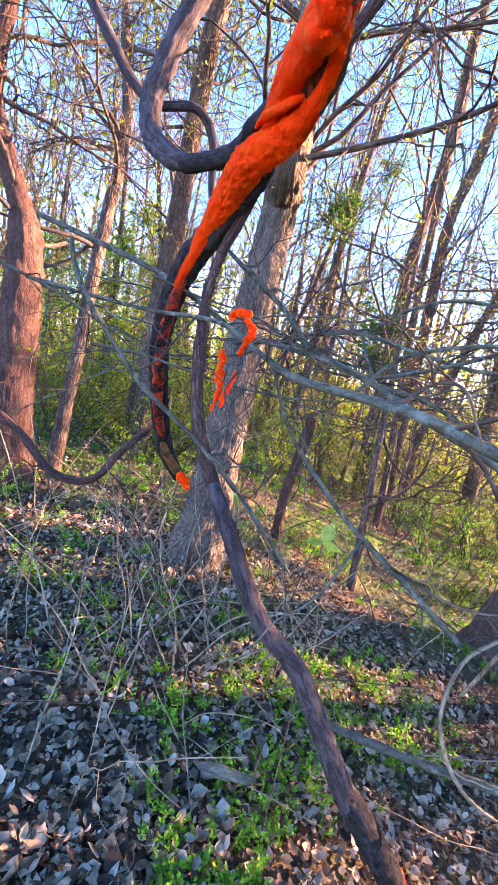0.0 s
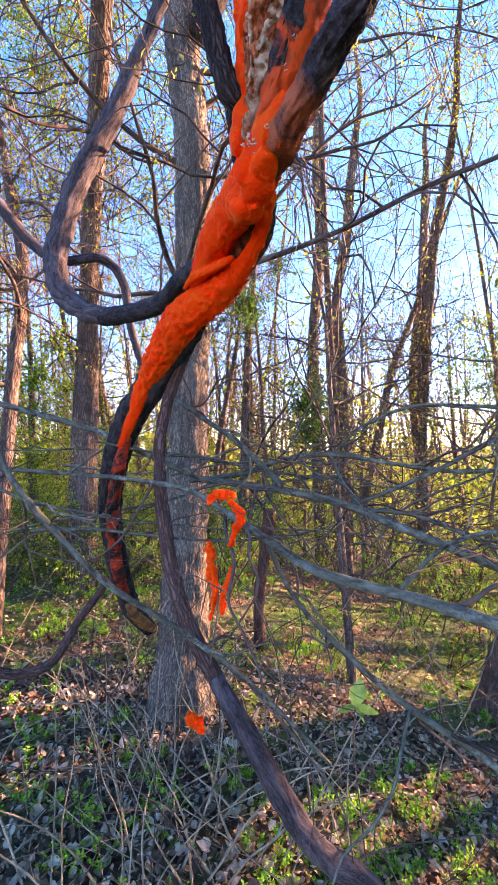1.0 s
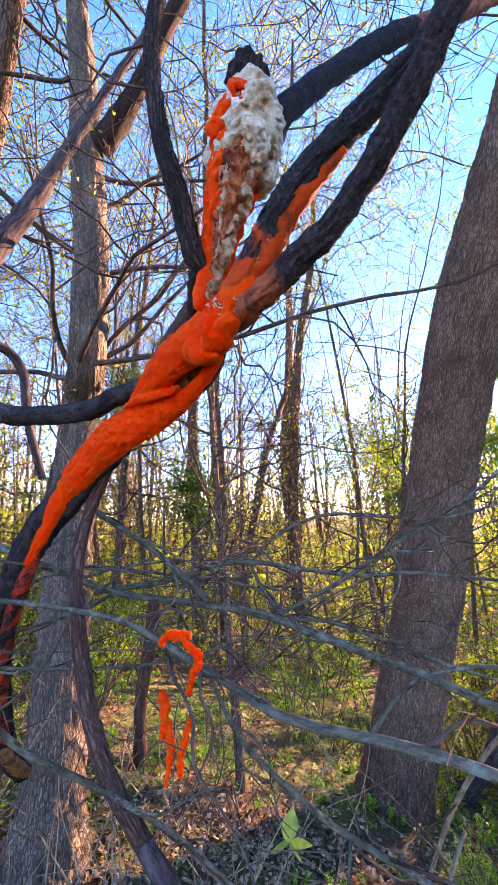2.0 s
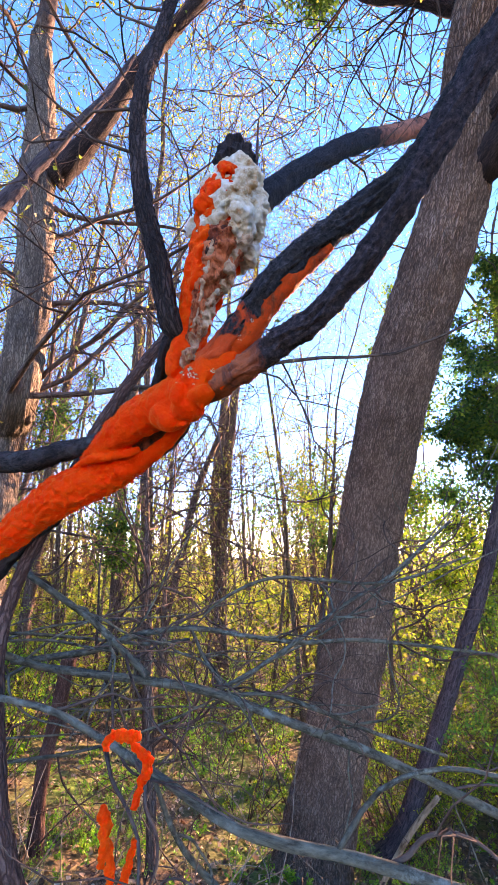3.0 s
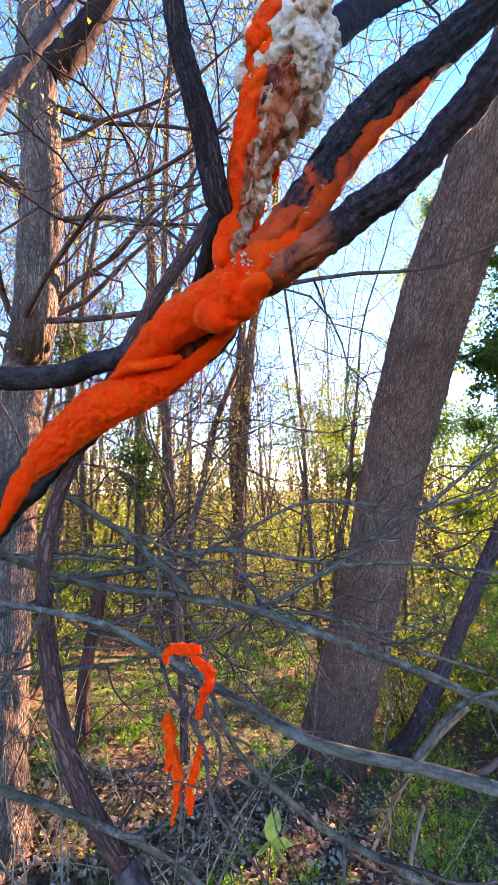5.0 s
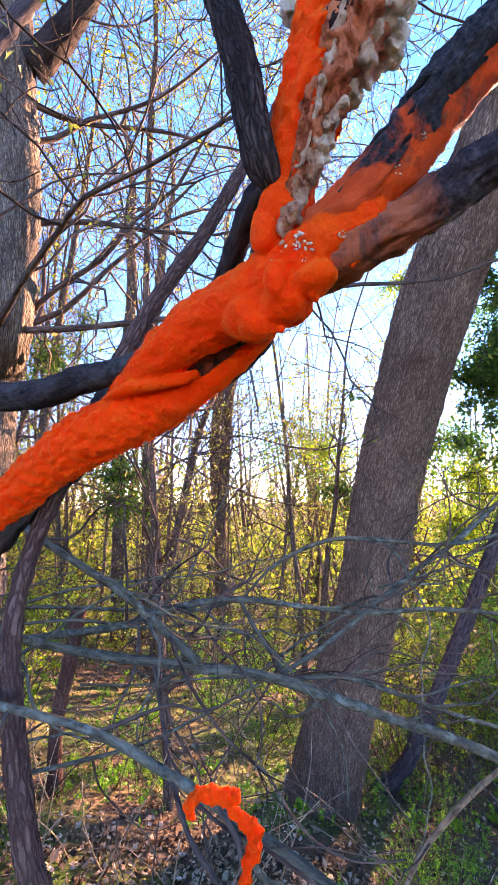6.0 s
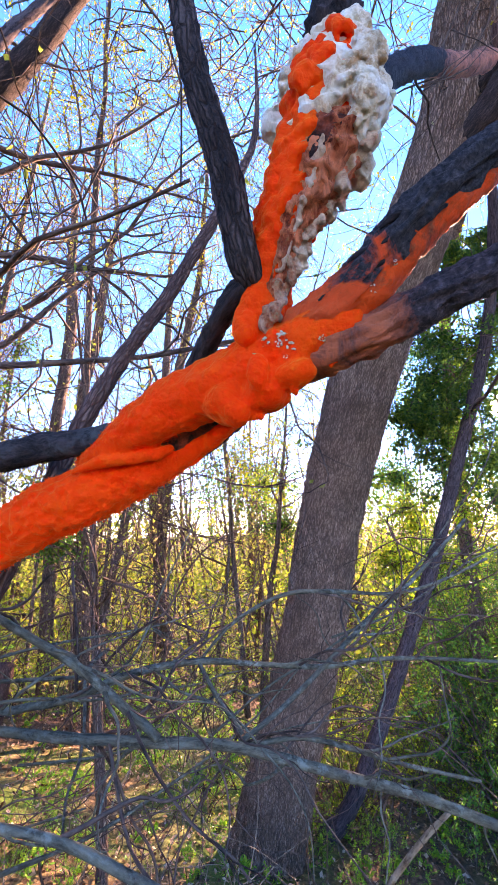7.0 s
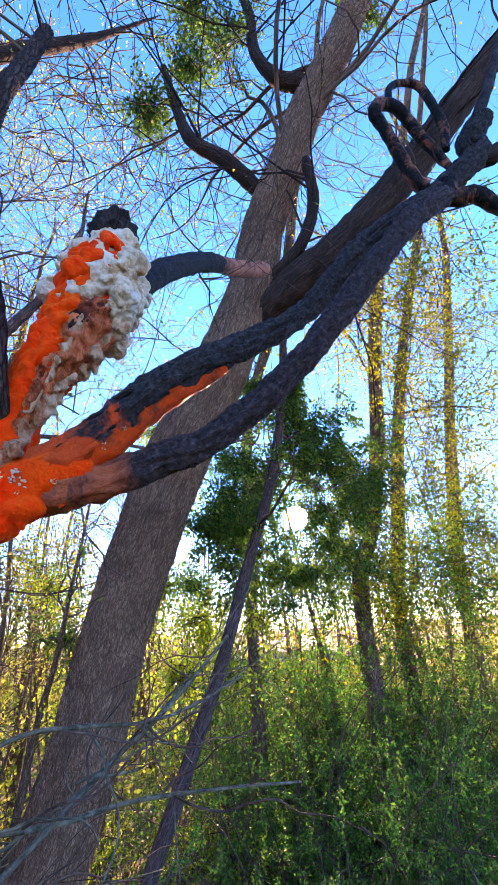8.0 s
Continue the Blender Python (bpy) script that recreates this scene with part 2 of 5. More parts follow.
def ground_material():
    m, nodes, links, b = principled("forest floor", 0.9, 0.15)
    co = nodes.new("ShaderNodeTexCoord").outputs["Object"]
    n1 = noise_tex(nodes, links, co, 22, 8, 0.7)
    n2 = noise_tex(nodes, links, co, 0.5, 5, 0.6)
    soil = ramp(nodes, links, n1, ((0.3, (0.03, 0.017, 0.011)), (0.5, (0.13, 0.075, 0.045)), (0.7, (0.28, 0.18, 0.11))))
    green = ramp(nodes, links, n1, ((0.3, (0.03, 0.06, 0.012)), (0.7, (0.13, 0.2, 0.03))))
    links.new(mixc(nodes, links, ramp(nodes, links, n2, ((0.45, (0, 0, 0)), (0.6, (1, 1, 1)))), soil, green), b.inputs["Base Color"])
    bump(nodes, links, b, n1, 0.8, 0.03)
    return m


GROUND = ground_material()


# ---- mesh tools ----
class Shape:
    """Gathers tubes, leaves and lumps into one mesh."""

    def __init__(self):
        self.v, self.f, self.grain = [], [], []

    def level(self):
        """Fills up the grain coordinates of points that have none of their own with their places."""
        self.grain += [tuple(p) for p in self.v[len(self.grain):]]

    def tube(self, pts, sides=8, steps=4, rough=0.0, grain=20.0, ridges=0, ridge=0.0, cap=True, furrow=0.0, pitch=40.0):
        """A tapered round limb through control points (x, y, z, radius)."""
        c = [Vector(p[:3]) for p in pts]
        r = [p[3] for p in pts]
        n = len(c)
        path, rad = [], []
        for i in range(n - 1):
            a, b, d, e = c[max(i - 1, 0)], c[i], c[i + 1], c[min(i + 2, n - 1)]
            for k in range(steps):
                s = k / steps
                path.append(0.5 * (2 * b + (d - a) * s + (2 * a - 5 * b + 4 * d - e) * s * s + (3 * b - a - 3 * d + e) * s ** 3))
                rad.append(r[i] + (r[i + 1] - r[i]) * (s * s * (3 - 2 * s)))
        path.append(c[-1]), rad.append(r[-1])
        t = (path[1] - path[0]).normalized()
        side = t.cross(Vector((0.31, 0.87, 0.38))).normalized()
        self.level()
        start = len(self.v)
        rings = len(path)
        along = (path[0].x * 7.3 + path[0].y * 3.1) % 5.0
        for i, p in enumerate(path):
            t = (path[min(i + 1, rings - 1)] - path[max(i - 1, 0)]).normalized()
            side = (side - t * side.dot(t)).normalized()
            up = t.cross(side)
            along += (p - path[i - 1]).length if i else 0.0
            for k in range(sides):
                w = 2 * math.pi * k / sides
                o = side * math.cos(w) + up * math.sin(w)
                q = rad[i]
                if rough:
                    q *= 1 + rough * noise.fractal((p + o * rad[i]) * grain, 0.9, 2.1, 3)
                if ridges:
                    q *= 1 + ridge * (abs(math.sin(0.5 * ridges * w + 2.2 * noise.noise(p * 3 + o * 2))) - 0.6)
                if furrow:
                    g = Vector((math.cos(w) * rad[i] * pitch, math.sin(w) * rad[i] * pitch, along * pitch * 0.16))
                    q += furrow * (0.55 - 1.6 * abs(noise.noise(g)) - 0.9 * abs(noise.noise(g * 2.3 + Vector((7, 3, 1)))))
                self.v.append(p + o * q)
                self.grain.append((math.cos(w) * rad[i], math.sin(w) * rad[i], along))
        for i in range(rings - 1):
            for k in range(sides):
                a, b = start + i * sides + k, start + i * sides + (k + 1) % sides
                self.f.append((a, b, b + sides, a + sides))
        if cap:
            self.f.append(tuple(start + k for k in reversed(range(sides))))
            self.f.append(tuple(start + (rings - 1) * sides + k for k in range(sides)))
        return path

    def leaf(self, p, way, up, length, width, curl=0.2):
        """A pointed, slightly folded blade of four faces."""
        way = way.normalized()
        s = way.cross(up)
        s = s.normalized() if s.length > 1e-4 else Vector((1, 0, 0))
        n = s.cross(way)
        i = len(self.v)
        self.v += [p, p + way * length * 0.4 + s * width * 0.5 + n * curl * length * 0.25, p + way * length * 0.45 - n * curl * length * 0.1,
                   p + way * length * 0.4 - s * width * 0.5 + n * curl * length * 0.25, p + way * length + n * curl * length * 0.5]
        self.f += [(i, i + 1, i + 2), (i, i + 2, i + 3), (i + 1, i + 4, i + 2), (i + 2, i + 4, i + 3)]

    def dead_leaf(self, p, way, up, length, width, curl):
        """A broad curled leaf of eight faces."""
        way = way.normalized()
        s = way.cross(up)
        s = s.normalized() if s.length > 1e-4 else Vector((1, 0, 0))
        n = s.cross(way)
        i = len(self.v)
        rows = ((0.0, 0.03), (0.25, 0.42), (0.6, 0.45), (1.0, 0.02))
        for f, wd in rows:
            c = p + way * length * f + n * curl * length * (f - 0.5) ** 2
            for k in (-1, 0, 1):
                self.v.append(c + s * k * wd * width + n * abs(k) * wd * width * curl * 0.8)
        for a in range(3):
            for k in range(2):
                q = i + 3 * a + k
                self.f.append((q, q + 1, q + 4, q + 3))

    def blade(self, p, way, up, length, width):
        """A small leaf of two faces, folded along its rib."""
        way = way.normalized()
        s = way.cross(up)
        s = s.normalized() if s.length > 1e-4 else Vector((1, 0, 0))
        n = s.cross(way)
        i = len(self.v)
        self.v += [p, p + way * length * 0.45 + s * width * 0.5 + n * width * 0.2, p + way * length, p + way * length * 0.45 - s * width * 0.5 + n * width * 0.2]
        self.f += [(i, i + 1, i + 2), (i, i + 2, i + 3)]

    def lump(self, c, size, rough=0.3, grain=30.0, rows=8, cols=12):
        """A knobbly rounded lump."""
        i0 = len(self.v)
        c = Vector(c)
        for a in range(rows + 1):
            th = math.pi * a / rows
            for k in range(cols):
                ph = 2 * math.pi * k / cols
                o = Vector((math.sin(th) * math.cos(ph), math.sin(th) * math.sin(ph), math.cos(th)))
                q = 1 + rough * noise.fractal((c + o * max(size)) * grain, 0.9, 2.0, 3)
                self.v.append(c + Vector((o.x * size[0], o.y * size[1], o.z * size[2])) * q)
        for a in range(rows):
            for k in range(cols):
                p, q = i0 + a * cols + k, i0 + a * cols + (k + 1) % cols
                self.f.append((p, p + cols, q + cols, q))

    def mesh(self, name, mat, smooth=True):
        me = bpy.data.meshes.new(name)
        me.from_pydata([tuple(v) for v in self.v], [], self.f)
        me.materials.append(mat)
        self.level()
        me.attributes.new("grain", "FLOAT_VECTOR", "POINT").data.foreach_set("vector", np.array(self.grain, dtype=np.float32).ravel())
        if smooth:
            me.shade_smooth()
        me.update()
        return me


def part(name, shape, mat, parent=None, label="", smooth=True):
    ob = new(name, shape.mesh(name, mat, smooth))
    ob.parent = parent
    if label:
        tagged(ob, label)
    return ob


def thing(name, label, category, group="", kind="", at=(0, 0, 0)):
    ob = tagged(new(name), label, category, group, kind)
    ob.location = at
    return ob


def limb(pts, sides=8, steps=4, rough=0.0, grain=20.0, **more):
    s = Shape()
    s.tube(pts, sides, steps, rough, grain, **more)
    return s


def rand_dir(rng):
    z, a = rng.uniform(-1, 1), rng.uniform(0, 2 * math.pi)
    q = math.sqrt(1 - z * z)
    return Vector((q * math.cos(a), q * math.sin(a), z))


def wander(rng, p, way, length, r0, r1, n, bend, lift=0.0):
    """Control points of a crooked branch."""
    pts = [(*p, r0)]
    way = way.normalized()
    for i in range(n):
        way = (way + rand_dir(rng) * bend + Vector((0, 0, lift))).normalized()
        p = p + way * (length / n)
        pts.append((*p, r0 + (r1 - r0) * (i + 1) / n))
    return pts


def twigs_along(shape, rng, pts, count, length, r, depth, leaves=None, leaf_n=0, leaf_size=0.04, bend=0.5, lift=0.05, first=0.25, sides=3, kids=4, bits=4):
    """Side twigs, and twigs of twigs, off a limb given by its control points."""
    for _ in range(count):
        s = rng.uniform(first, 1) * (len(pts) - 1)
        i = min(int(s), len(pts) - 2)
        a, b = Vector(pts[i][:3]), Vector(pts[i + 1][:3])
        p = a.lerp(b, s - i)
        thick = (pts[i][3] + (pts[i + 1][3] - pts[i][3]) * (s - i)) * 0.6
        way = ((b - a).normalized() * 0.7 + rand_dir(rng)).normalized()
        ln = length * rng.uniform(0.5, 1.2)
        q = wander(rng, p, way, ln, min(r, thick), r * 0.35, bits + 1 if depth > 1 else bits, bend, lift)
        shape.tube(q, sides, 1, cap=False)
        if depth > 1:
            twigs_along(shape, rng, q, kids, length * 0.6, r * 0.6, depth - 1, leaves, leaf_n, leaf_size, bend, lift, 0.2, 3, kids, bits)
        elif leaves is not None:
            for _ in range(leaf_n):
                k = rng.uniform(0.3, len(q) - 1.01)
                leaves.blade(Vector(q[int(k)][:3]).lerp(Vector(q[int(k) + 1][:3]), k % 1) + rand_dir(rng) * 0.02, rand_dir(rng), rand_dir(rng), leaf_size * rng.uniform(0.6, 1.4), leaf_size * 0.6)

# ---- ground ----
def ground_height(x, y):
    slope = 2.0 * (1 - math.exp(-0.19 * x)) if x > 0 else max(-0.25, 0.06 * x)
    d = math.hypot(x, y - 2)
    far = 0.3 * noise.noise(Vector((x * 0.05, y * 0.05, 9))) * min(1, (d - 9) / 10) if d > 9 else 0
    return -0.15 - slope + far + 0.04 * noise.noise(Vector((x * 0.7, y * 0.7, 0))) + 0.015 * noise.noise(Vector((x * 3, y * 3, 4)))


def on_ground(x, y, up=0.0):
    return Vector((x, y, ground_height(x, y) + up))


def ground_sheet():
    rings = [0.0] + [0.1 * 1.085 ** i for i in range(112)]
    s = Shape()
    n = 110
    for q in rings:
        for k in range(n):
            a = 2 * math.pi * k / n
            x, y = q * math.cos(a), 2 + q * math.sin(a)
            s.v.append(on_ground(x, y))
    for i in range(len(rings) - 1):
        for k in range(n):
            a, b = i * n + k, i * n + (k + 1) % n
            s.f.append((a, a + n, b + n, b))
    return tagged(part("ground", s, GROUND), "forest floor of dark soil under dead leaves and herbs", "ground", kind="structure")


ground_sheet()

# ---- the sun's disc, far beyond the woods ----
glow = bpy.data.materials.new("sun glow")
glow.use_nodes = True
gb = glow.node_tree.nodes["Principled BSDF"]
gb.inputs["Emission Color"].default_value, gb.inputs["Emission Strength"].default_value = (1.0, 0.93, 0.75, 1), 60.0
disc = Shape()
disc.lump((0, 0, 0), (10, 10, 10), 0.0, 1.0, 12, 20)
disc = tagged(part("sun_disc", disc, glow), "bright low sun seen through the trees", "sun", kind="structure")
disc.location = Vector((0, 0, 2)) + SUN_SEEN * 400


# ---- the tree with the orange coated limb ----
def coated_tree():
    end = [(0.826, 1.227, -0.235, 0.044), (0.579, 1.18, 0.112, 0.0378), (0.34, 1.107, 0.55, 0.031), (0.186, 1.053, 0.734, 0.0264), (0.064, 1.058, 0.953, 0.0243), (-0.02, 1.12, 1.08, 0.02)]
    base = Vector(end[0][:3])
    root = thing("slime_coated_tree", "small leaning tree coated in bright orange slime and white foam", "tree", at=base)
    inv = Matrix.Translation(-base)

    def add(name, shape, mat, parent, label=""):
        ob = part(name, shape, mat, parent, label)
        if parent is root:
            ob.matrix_parent_inverse = inv
        return ob

    rng = random.Random(3)
    stem = add("stem", limb(end, 24, 10, 0.14, 34, furrow=0.003, pitch=110), LIMB_GREY, root, "dark grey-purple leaning lower stem")
    add("stem_top", limb([(-0.02, 1.12, 1.08, 0.02), (-0.09, 1.18, 1.2, 0.02), (-0.135, 1.235, 1.35, 0.0187), (-0.16, 1.29, 1.58, 0.0156), (-0.145, 1.31, 1.72, 0.015), (-0.1, 1.32, 1.85, 0.0156), (-0.05, 1.3, 1.97, 0.0162), (0.01, 1.28, 2.12, 0.0175), (0.09, 1.27, 2.28, 0.0168), (0.18, 1.26, 2.43, 0.0162), (0.3, 1.26, 2.66, 0.015), (0.42, 1.27, 2.9, 0.0125), (0.52, 1.3, 3.12, 0.01), (0.6, 1.36, 3.4, 0.007), (0.66, 1.42, 3.75, 0.003)], 28, 12, 0.12, 30, furrow=0.004, pitch=110), BARK_BROWN, stem, "thin brown upper stem with stringy bark")
    add("charred_foot", limb([(0.822, 1.226, -0.23, 0.049), (0.74, 1.21, -0.11, 0.0475), (0.64, 1.192, 0.03, 0.0445), (0.575, 1.179, 0.118, 0.037)], 28, 12, 0.12, 30, furrow=0.003, pitch=90), BARK_DARK, stem, "blackened lower end of the stem")
    s = Shape()
    s.tube([(*(Vector(end[0][:3]) * 1.06 - Vector(end[1][:3]) * 0.06), end[0][3] * 0.8), (*end[0][:3], end[0][3] * 1.1), (*Vector(end[0][:3]).lerp(Vector(end[1][:3]), 0.03), end[0][3] * 1.04)], 16, 4, 0.2, 40)
    add("cut_end", s, SLIME, stem, "orange slimy cut end")
    low = add("lower_limb", limb([(-0.357, 2.246, 0.763, 0.034), (-0.386, 2.001, 0.94, 0.036), (-0.388, 1.791, 1.159, 0.037), (-0.378, 1.651, 1.336, 0.037), (-0.361, 1.56, 1.466, 0.037), (-0.323, 1.476, 1.584, 0.037), (-0.286, 1.43, 1.671, 0.04), (-0.235, 1.39, 1.755, 0.043), (-0.18, 1.35, 1.82, 0.044), (-0.13, 1.31, 1.885, 0.044), (-0.07, 1.24, 1.94, 0.04), (-0.03, 1.18, 1.99, 0.03)], 36, 12, 0.18, 30, ridges=9, ridge=0.12, furrow=0.004, pitch=90), BARK_DARK, root, "blackened lower limb")
    add("slime_streak", limb([(-0.262, 1.376, 1.66, 0.0134), (-0.29, 1.404, 1.59, 0.019), (-0.32, 1.455, 1.5, 0.0195), (-0.345, 1.52, 1.4, 0.021), (-0.36, 1.6, 1.3, 0.021), (-0.372, 1.7, 1.17, 0.02), (-0.372, 1.82, 1.06, 0.016)], 16, 10, 0.35, 50), SLIME_THIN, low, "dark red slime streak on black bark")
    add("amber_tip", limb([(-0.378, 1.88, 1.01, 0.014), (-0.374, 1.96, 0.94, 0.021), (-0.358, 2.09, 0.85, 0.025), (-0.337, 2.21, 0.775, 0.018)], 16, 10, 0.3, 50), AMBER, low, "amber crust at the foot of the limb")

    def fuse(ob, voxel, soft):
        """Lets overlapping lumps run together."""
        m = ob.modifiers.new("fuse", "REMESH")
        m.mode, m.voxel_size, m.use_smooth_shade = "VOXEL", voxel, True
        m = ob.modifiers.new("soften", "SMOOTH")
        m.factor, m.iterations = 0.5, soft

    def fuzz(coat, count, length):
        """Short soft hairs that stand off a coat."""
        me = coat.data
        s = Shape()
        wool = [v for v in me.vertices if v.co.y > 0.96]
        for _ in range(count):
            v = wool[rng.randrange(len(wool))]
            s.blade(v.co - v.normal * 0.001, v.normal + rand_dir(rng) * 0.5 - Vector((0, 0, 0.2)), rand_dir(rng), length * rng.uniform(0.5, 1.4), 0.0011)
        ob = add("fuzz", s, SLIME, coat)
        ob["kind"] = "stuff"

    # the coat, the fold over it, its drips and the stub have run together into one body
    s = Shape()
    s.tube([(-0.282, 1.379, 1.634, 0.009), (-0.245, 1.358, 1.714, 0.0155), (-0.199, 1.333, 1.808, 0.0265), (-0.146, 1.265, 1.876, 0.0385), (-0.084, 1.173, 1.934, 0.0445), (-0.048, 1.13, 1.955, 0.0435), (-0.006, 1.105, 1.974, 0.041), (0.026, 1.075, 1.99, 0.036), (0.05, 1.04, 2.004, 0.029), (0.07, 1.005, 2.02, 0.021)], 90, 30, 0.16, 80, furrow=0.005, pitch=120)
    # the lip that runs on below the slit, up to the swelling
    s.tube([(0.03, 1.06, 1.985, 0.026), (0.062, 1.02, 2.006, 0.021), (0.092, 0.965, 2.036, 0.0175), (0.104, 0.915, 2.062, 0.0175), (0.102, 0.87, 2.085, 0.022)], 40, 16, 0.2, 60, furrow=0.003, pitch=120)
    # the roll above the slit
    s.tube([(-0.04, 1.13, 2.012, 0.011), (-0.018, 1.068, 2.03, 0.026), (0.014, 0.995, 2.062, 0.0365), (0.044, 0.94, 2.084, 0.041), (0.066, 0.892, 2.094, 0.0425), (0.084, 0.85, 2.105, 0.041), (0.097, 0.81, 2.115, 0.0385), (0.109, 0.77, 2.121, 0.0348), (0.12, 0.735, 2.124, 0.0291), (0.133, 0.7, 2.128, 0.0207)], 80, 26, 0.13, 42, furrow=0.003, pitch=100)
    # wrinkles where the roll meets the coat
    for k in range(5):
        p = Vector((-0.035, 1.075, 2.005)).lerp(Vector((0.03, 1.02, 2.02)), k / 4)
        s.tube([(*(p + Vector((-0.03, 0.02, -0.012))), 0.004), (*(p + Vector((-0.004, -0.022, -0.002 * k))), 0.0085), (*(p + Vector((0.03, -0.02, 0.012))), 0.004)], 14, 8, 0.3, 70)
    # the swelling and the drips under it
    for c, q in (((0.064, 0.872, 2.062), (0.036, 0.036, 0.032)), ((0.056, 0.852, 2.045), (0.02, 0.022, 0.02)), ((0.083, 0.825, 2.066), (0.032, 0.036, 0.026)), ((0.093, 0.785, 2.078), (0.024, 0.036, 0.017)), ((0.056, 0.806, 2.082), (0.014, 0.014, 0.024))):
        s.lump(c, q, 0.16, 30, 18, 24)
    for k in range(16):
        f = rng.random()
        p = Vector((0.075, 0.84, 2.036)).lerp(Vector((0.128, 0.695, 2.112)), f) + rand_dir(rng) * 0.006
        q = rng.uniform(0.003, 0.0075) * (1.1 - 0.5 * f)
        s.lump(p, (q, q, q * rng.uniform(1.0, 1.8)), 0.3, 90, 8, 11)
    coat = add("slime_coat", s, SLIME, root, "thick fuzzy bright orange slime coat with a swollen fold")
    fuse(coat, 0.0025, 5)
    # a dark tube paints the shade inside the hollow slit
    add("slit", limb([(0.02, 1.075, 2.015, 0.012), (0.055, 1.01, 2.035, 0.019), (0.082, 0.955, 2.058, 0.019), (0.096, 0.9, 2.08, 0.014)], 20, 10, 0.3, 60, furrow=0.003, pitch=120), DARK_RUN_SHADE, coat, "dark tube in the slit of the coat, painted as its shade")
    add("bare_edge", limb([(0.062, 1.04, 1.992, 0.006), (0.1, 0.985, 2.026, 0.011), (0.117, 0.93, 2.056, 0.011), (0.121, 0.88, 2.086, 0.006)], 14, 10, 0.3, 60, furrow=0.002, pitch=120), BARK_BROWN, coat, "bare brown bark along the edge of the coat")
    fuzz(coat, 15000, 0.0042)
    s = Shape()
    for p in [(0.062, 0.795, 2.117, 0.0044), (0.071, 0.774, 2.119, 0.0049), (0.077, 0.767, 2.105, 0.0042), (0.077, 0.815, 2.078, 0.0052), (0.081, 0.805, 2.08, 0.0038), (0.058, 0.811, 2.105, 0.0025), (0.089, 0.767, 2.092, 0.0024), (0.093, 0.734, 2.107, 0.0029), (0.069, 0.78, 2.112, 0.0031), (0.078, 0.778, 2.097, 0.0024), (0.064, 0.809, 2.093, 0.0025), (0.115, 0.676, 2.147, 0.0033), (0.123, 0.653, 2.17, 0.0021)]:
        for _ in range(16):
            q = p[3] * rng.uniform(0.15, 0.6)
            s.lump(Vector(p[:3]) + rand_dir(rng) * p[3] * 1.3, (q, q * rng.uniform(0.5, 1.2), q * 0.6), 0.8, 260, 6, 9)
    ob = add("foam_flecks", s, FOAM, coat, "pale foam flecks on the slime")
    ob["kind"] = "stuff"
    s = limb([(0.095, 0.84, 2.09, 0.036), (0.085, 0.825, 2.16, 0.033), (0.083, 0.805, 2.22, 0.032), (0.09, 0.772, 2.285, 0.04), (0.1, 0.738, 2.345, 0.048), (0.106, 0.71, 2.42, 0.05), (0.115, 0.694, 2.48, 0.036)], 72, 24, 0.2, 50, furrow=0.005, pitch=110)
    foot = Vector((0.069, 0.809, 2.177))
    s.lump(foot, (0.024, 0.024, 0.032), 0.2, 40, 16, 22)
    s.lump(foot + Vector((-0.012, 0.012, -0.03)), (0.02, 0.02, 0.03), 0.2, 40, 14, 18)
    s.lump(foot + Vector((0.004, 0.004, 0.035)), (0.024, 0.024, 0.03), 0.2, 40, 14, 18)
    stub = add("stub", s, SLIME, root, "upright broken stub coated in orange slime with a bulb at its foot")
    fuse(stub, 0.0026, 1)
    # a dark streak; its widened top paints the shade under the foam's overhang
    fuse(add("dark_run", limb([(0.092, 0.694, 2.362, 0.022), (0.09, 0.704, 2.335, 0.024), (0.088, 0.722, 2.305, 0.018), (0.086, 0.744, 2.272, 0.012), (0.082, 0.762, 2.238, 0.008), (0.076, 0.776, 2.21, 0.004)], 30, 14, 0.45, 70, furrow=0.004, pitch=160), DARK_RUN_SHADE, stub, "dark red-brown run, its wide top painted as shade under the foam"), 0.0022, 1)
    add("streaked_side", limb([(0.108, 0.7, 2.365, 0.036), (0.099, 0.712, 2.325, 0.033), (0.092, 0.733, 2.29, 0.028), (0.087, 0.756, 2.258, 0.0225), (0.083, 0.774, 2.226, 0.018), (0.079, 0.788, 2.196, 0.014), (0.076, 0.795, 2.165, 0.009)], 60, 22, 0.3, 70, furrow=0.006, pitch=170), STREAKS, stub, "side of the stub streaked tan and dark red")
    # broken ropes of pale crust down the stub: a broad one by its edge, thin ones over the dark run
    ROPES = (([(0.126, 0.68, 2.36, 0.02), (0.116, 0.69, 2.325, 0.018), (0.107, 0.712, 2.29, 0.014), (0.098, 0.736, 2.258, 0.012), (0.09, 0.756, 2.226, 0.0125), (0.083, 0.773, 2.196, 0.0135), (0.076, 0.785, 2.165, 0.0135), (0.066, 0.797, 2.145, 0.009)], 34, FOAM_EDGE, "knobbly pale crust running down the stub"),
             ([(0.074, 0.69, 2.34, 0.006), (0.073, 0.7, 2.315, 0.0075), (0.071, 0.716, 2.285, 0.006), (0.071, 0.737, 2.255, 0.0065), (0.073, 0.757, 2.225, 0.0055), (0.071, 0.772, 2.2, 0.004)], 26, FOAM_EDGE, "thin broken rope of pale crust over the dark run"))
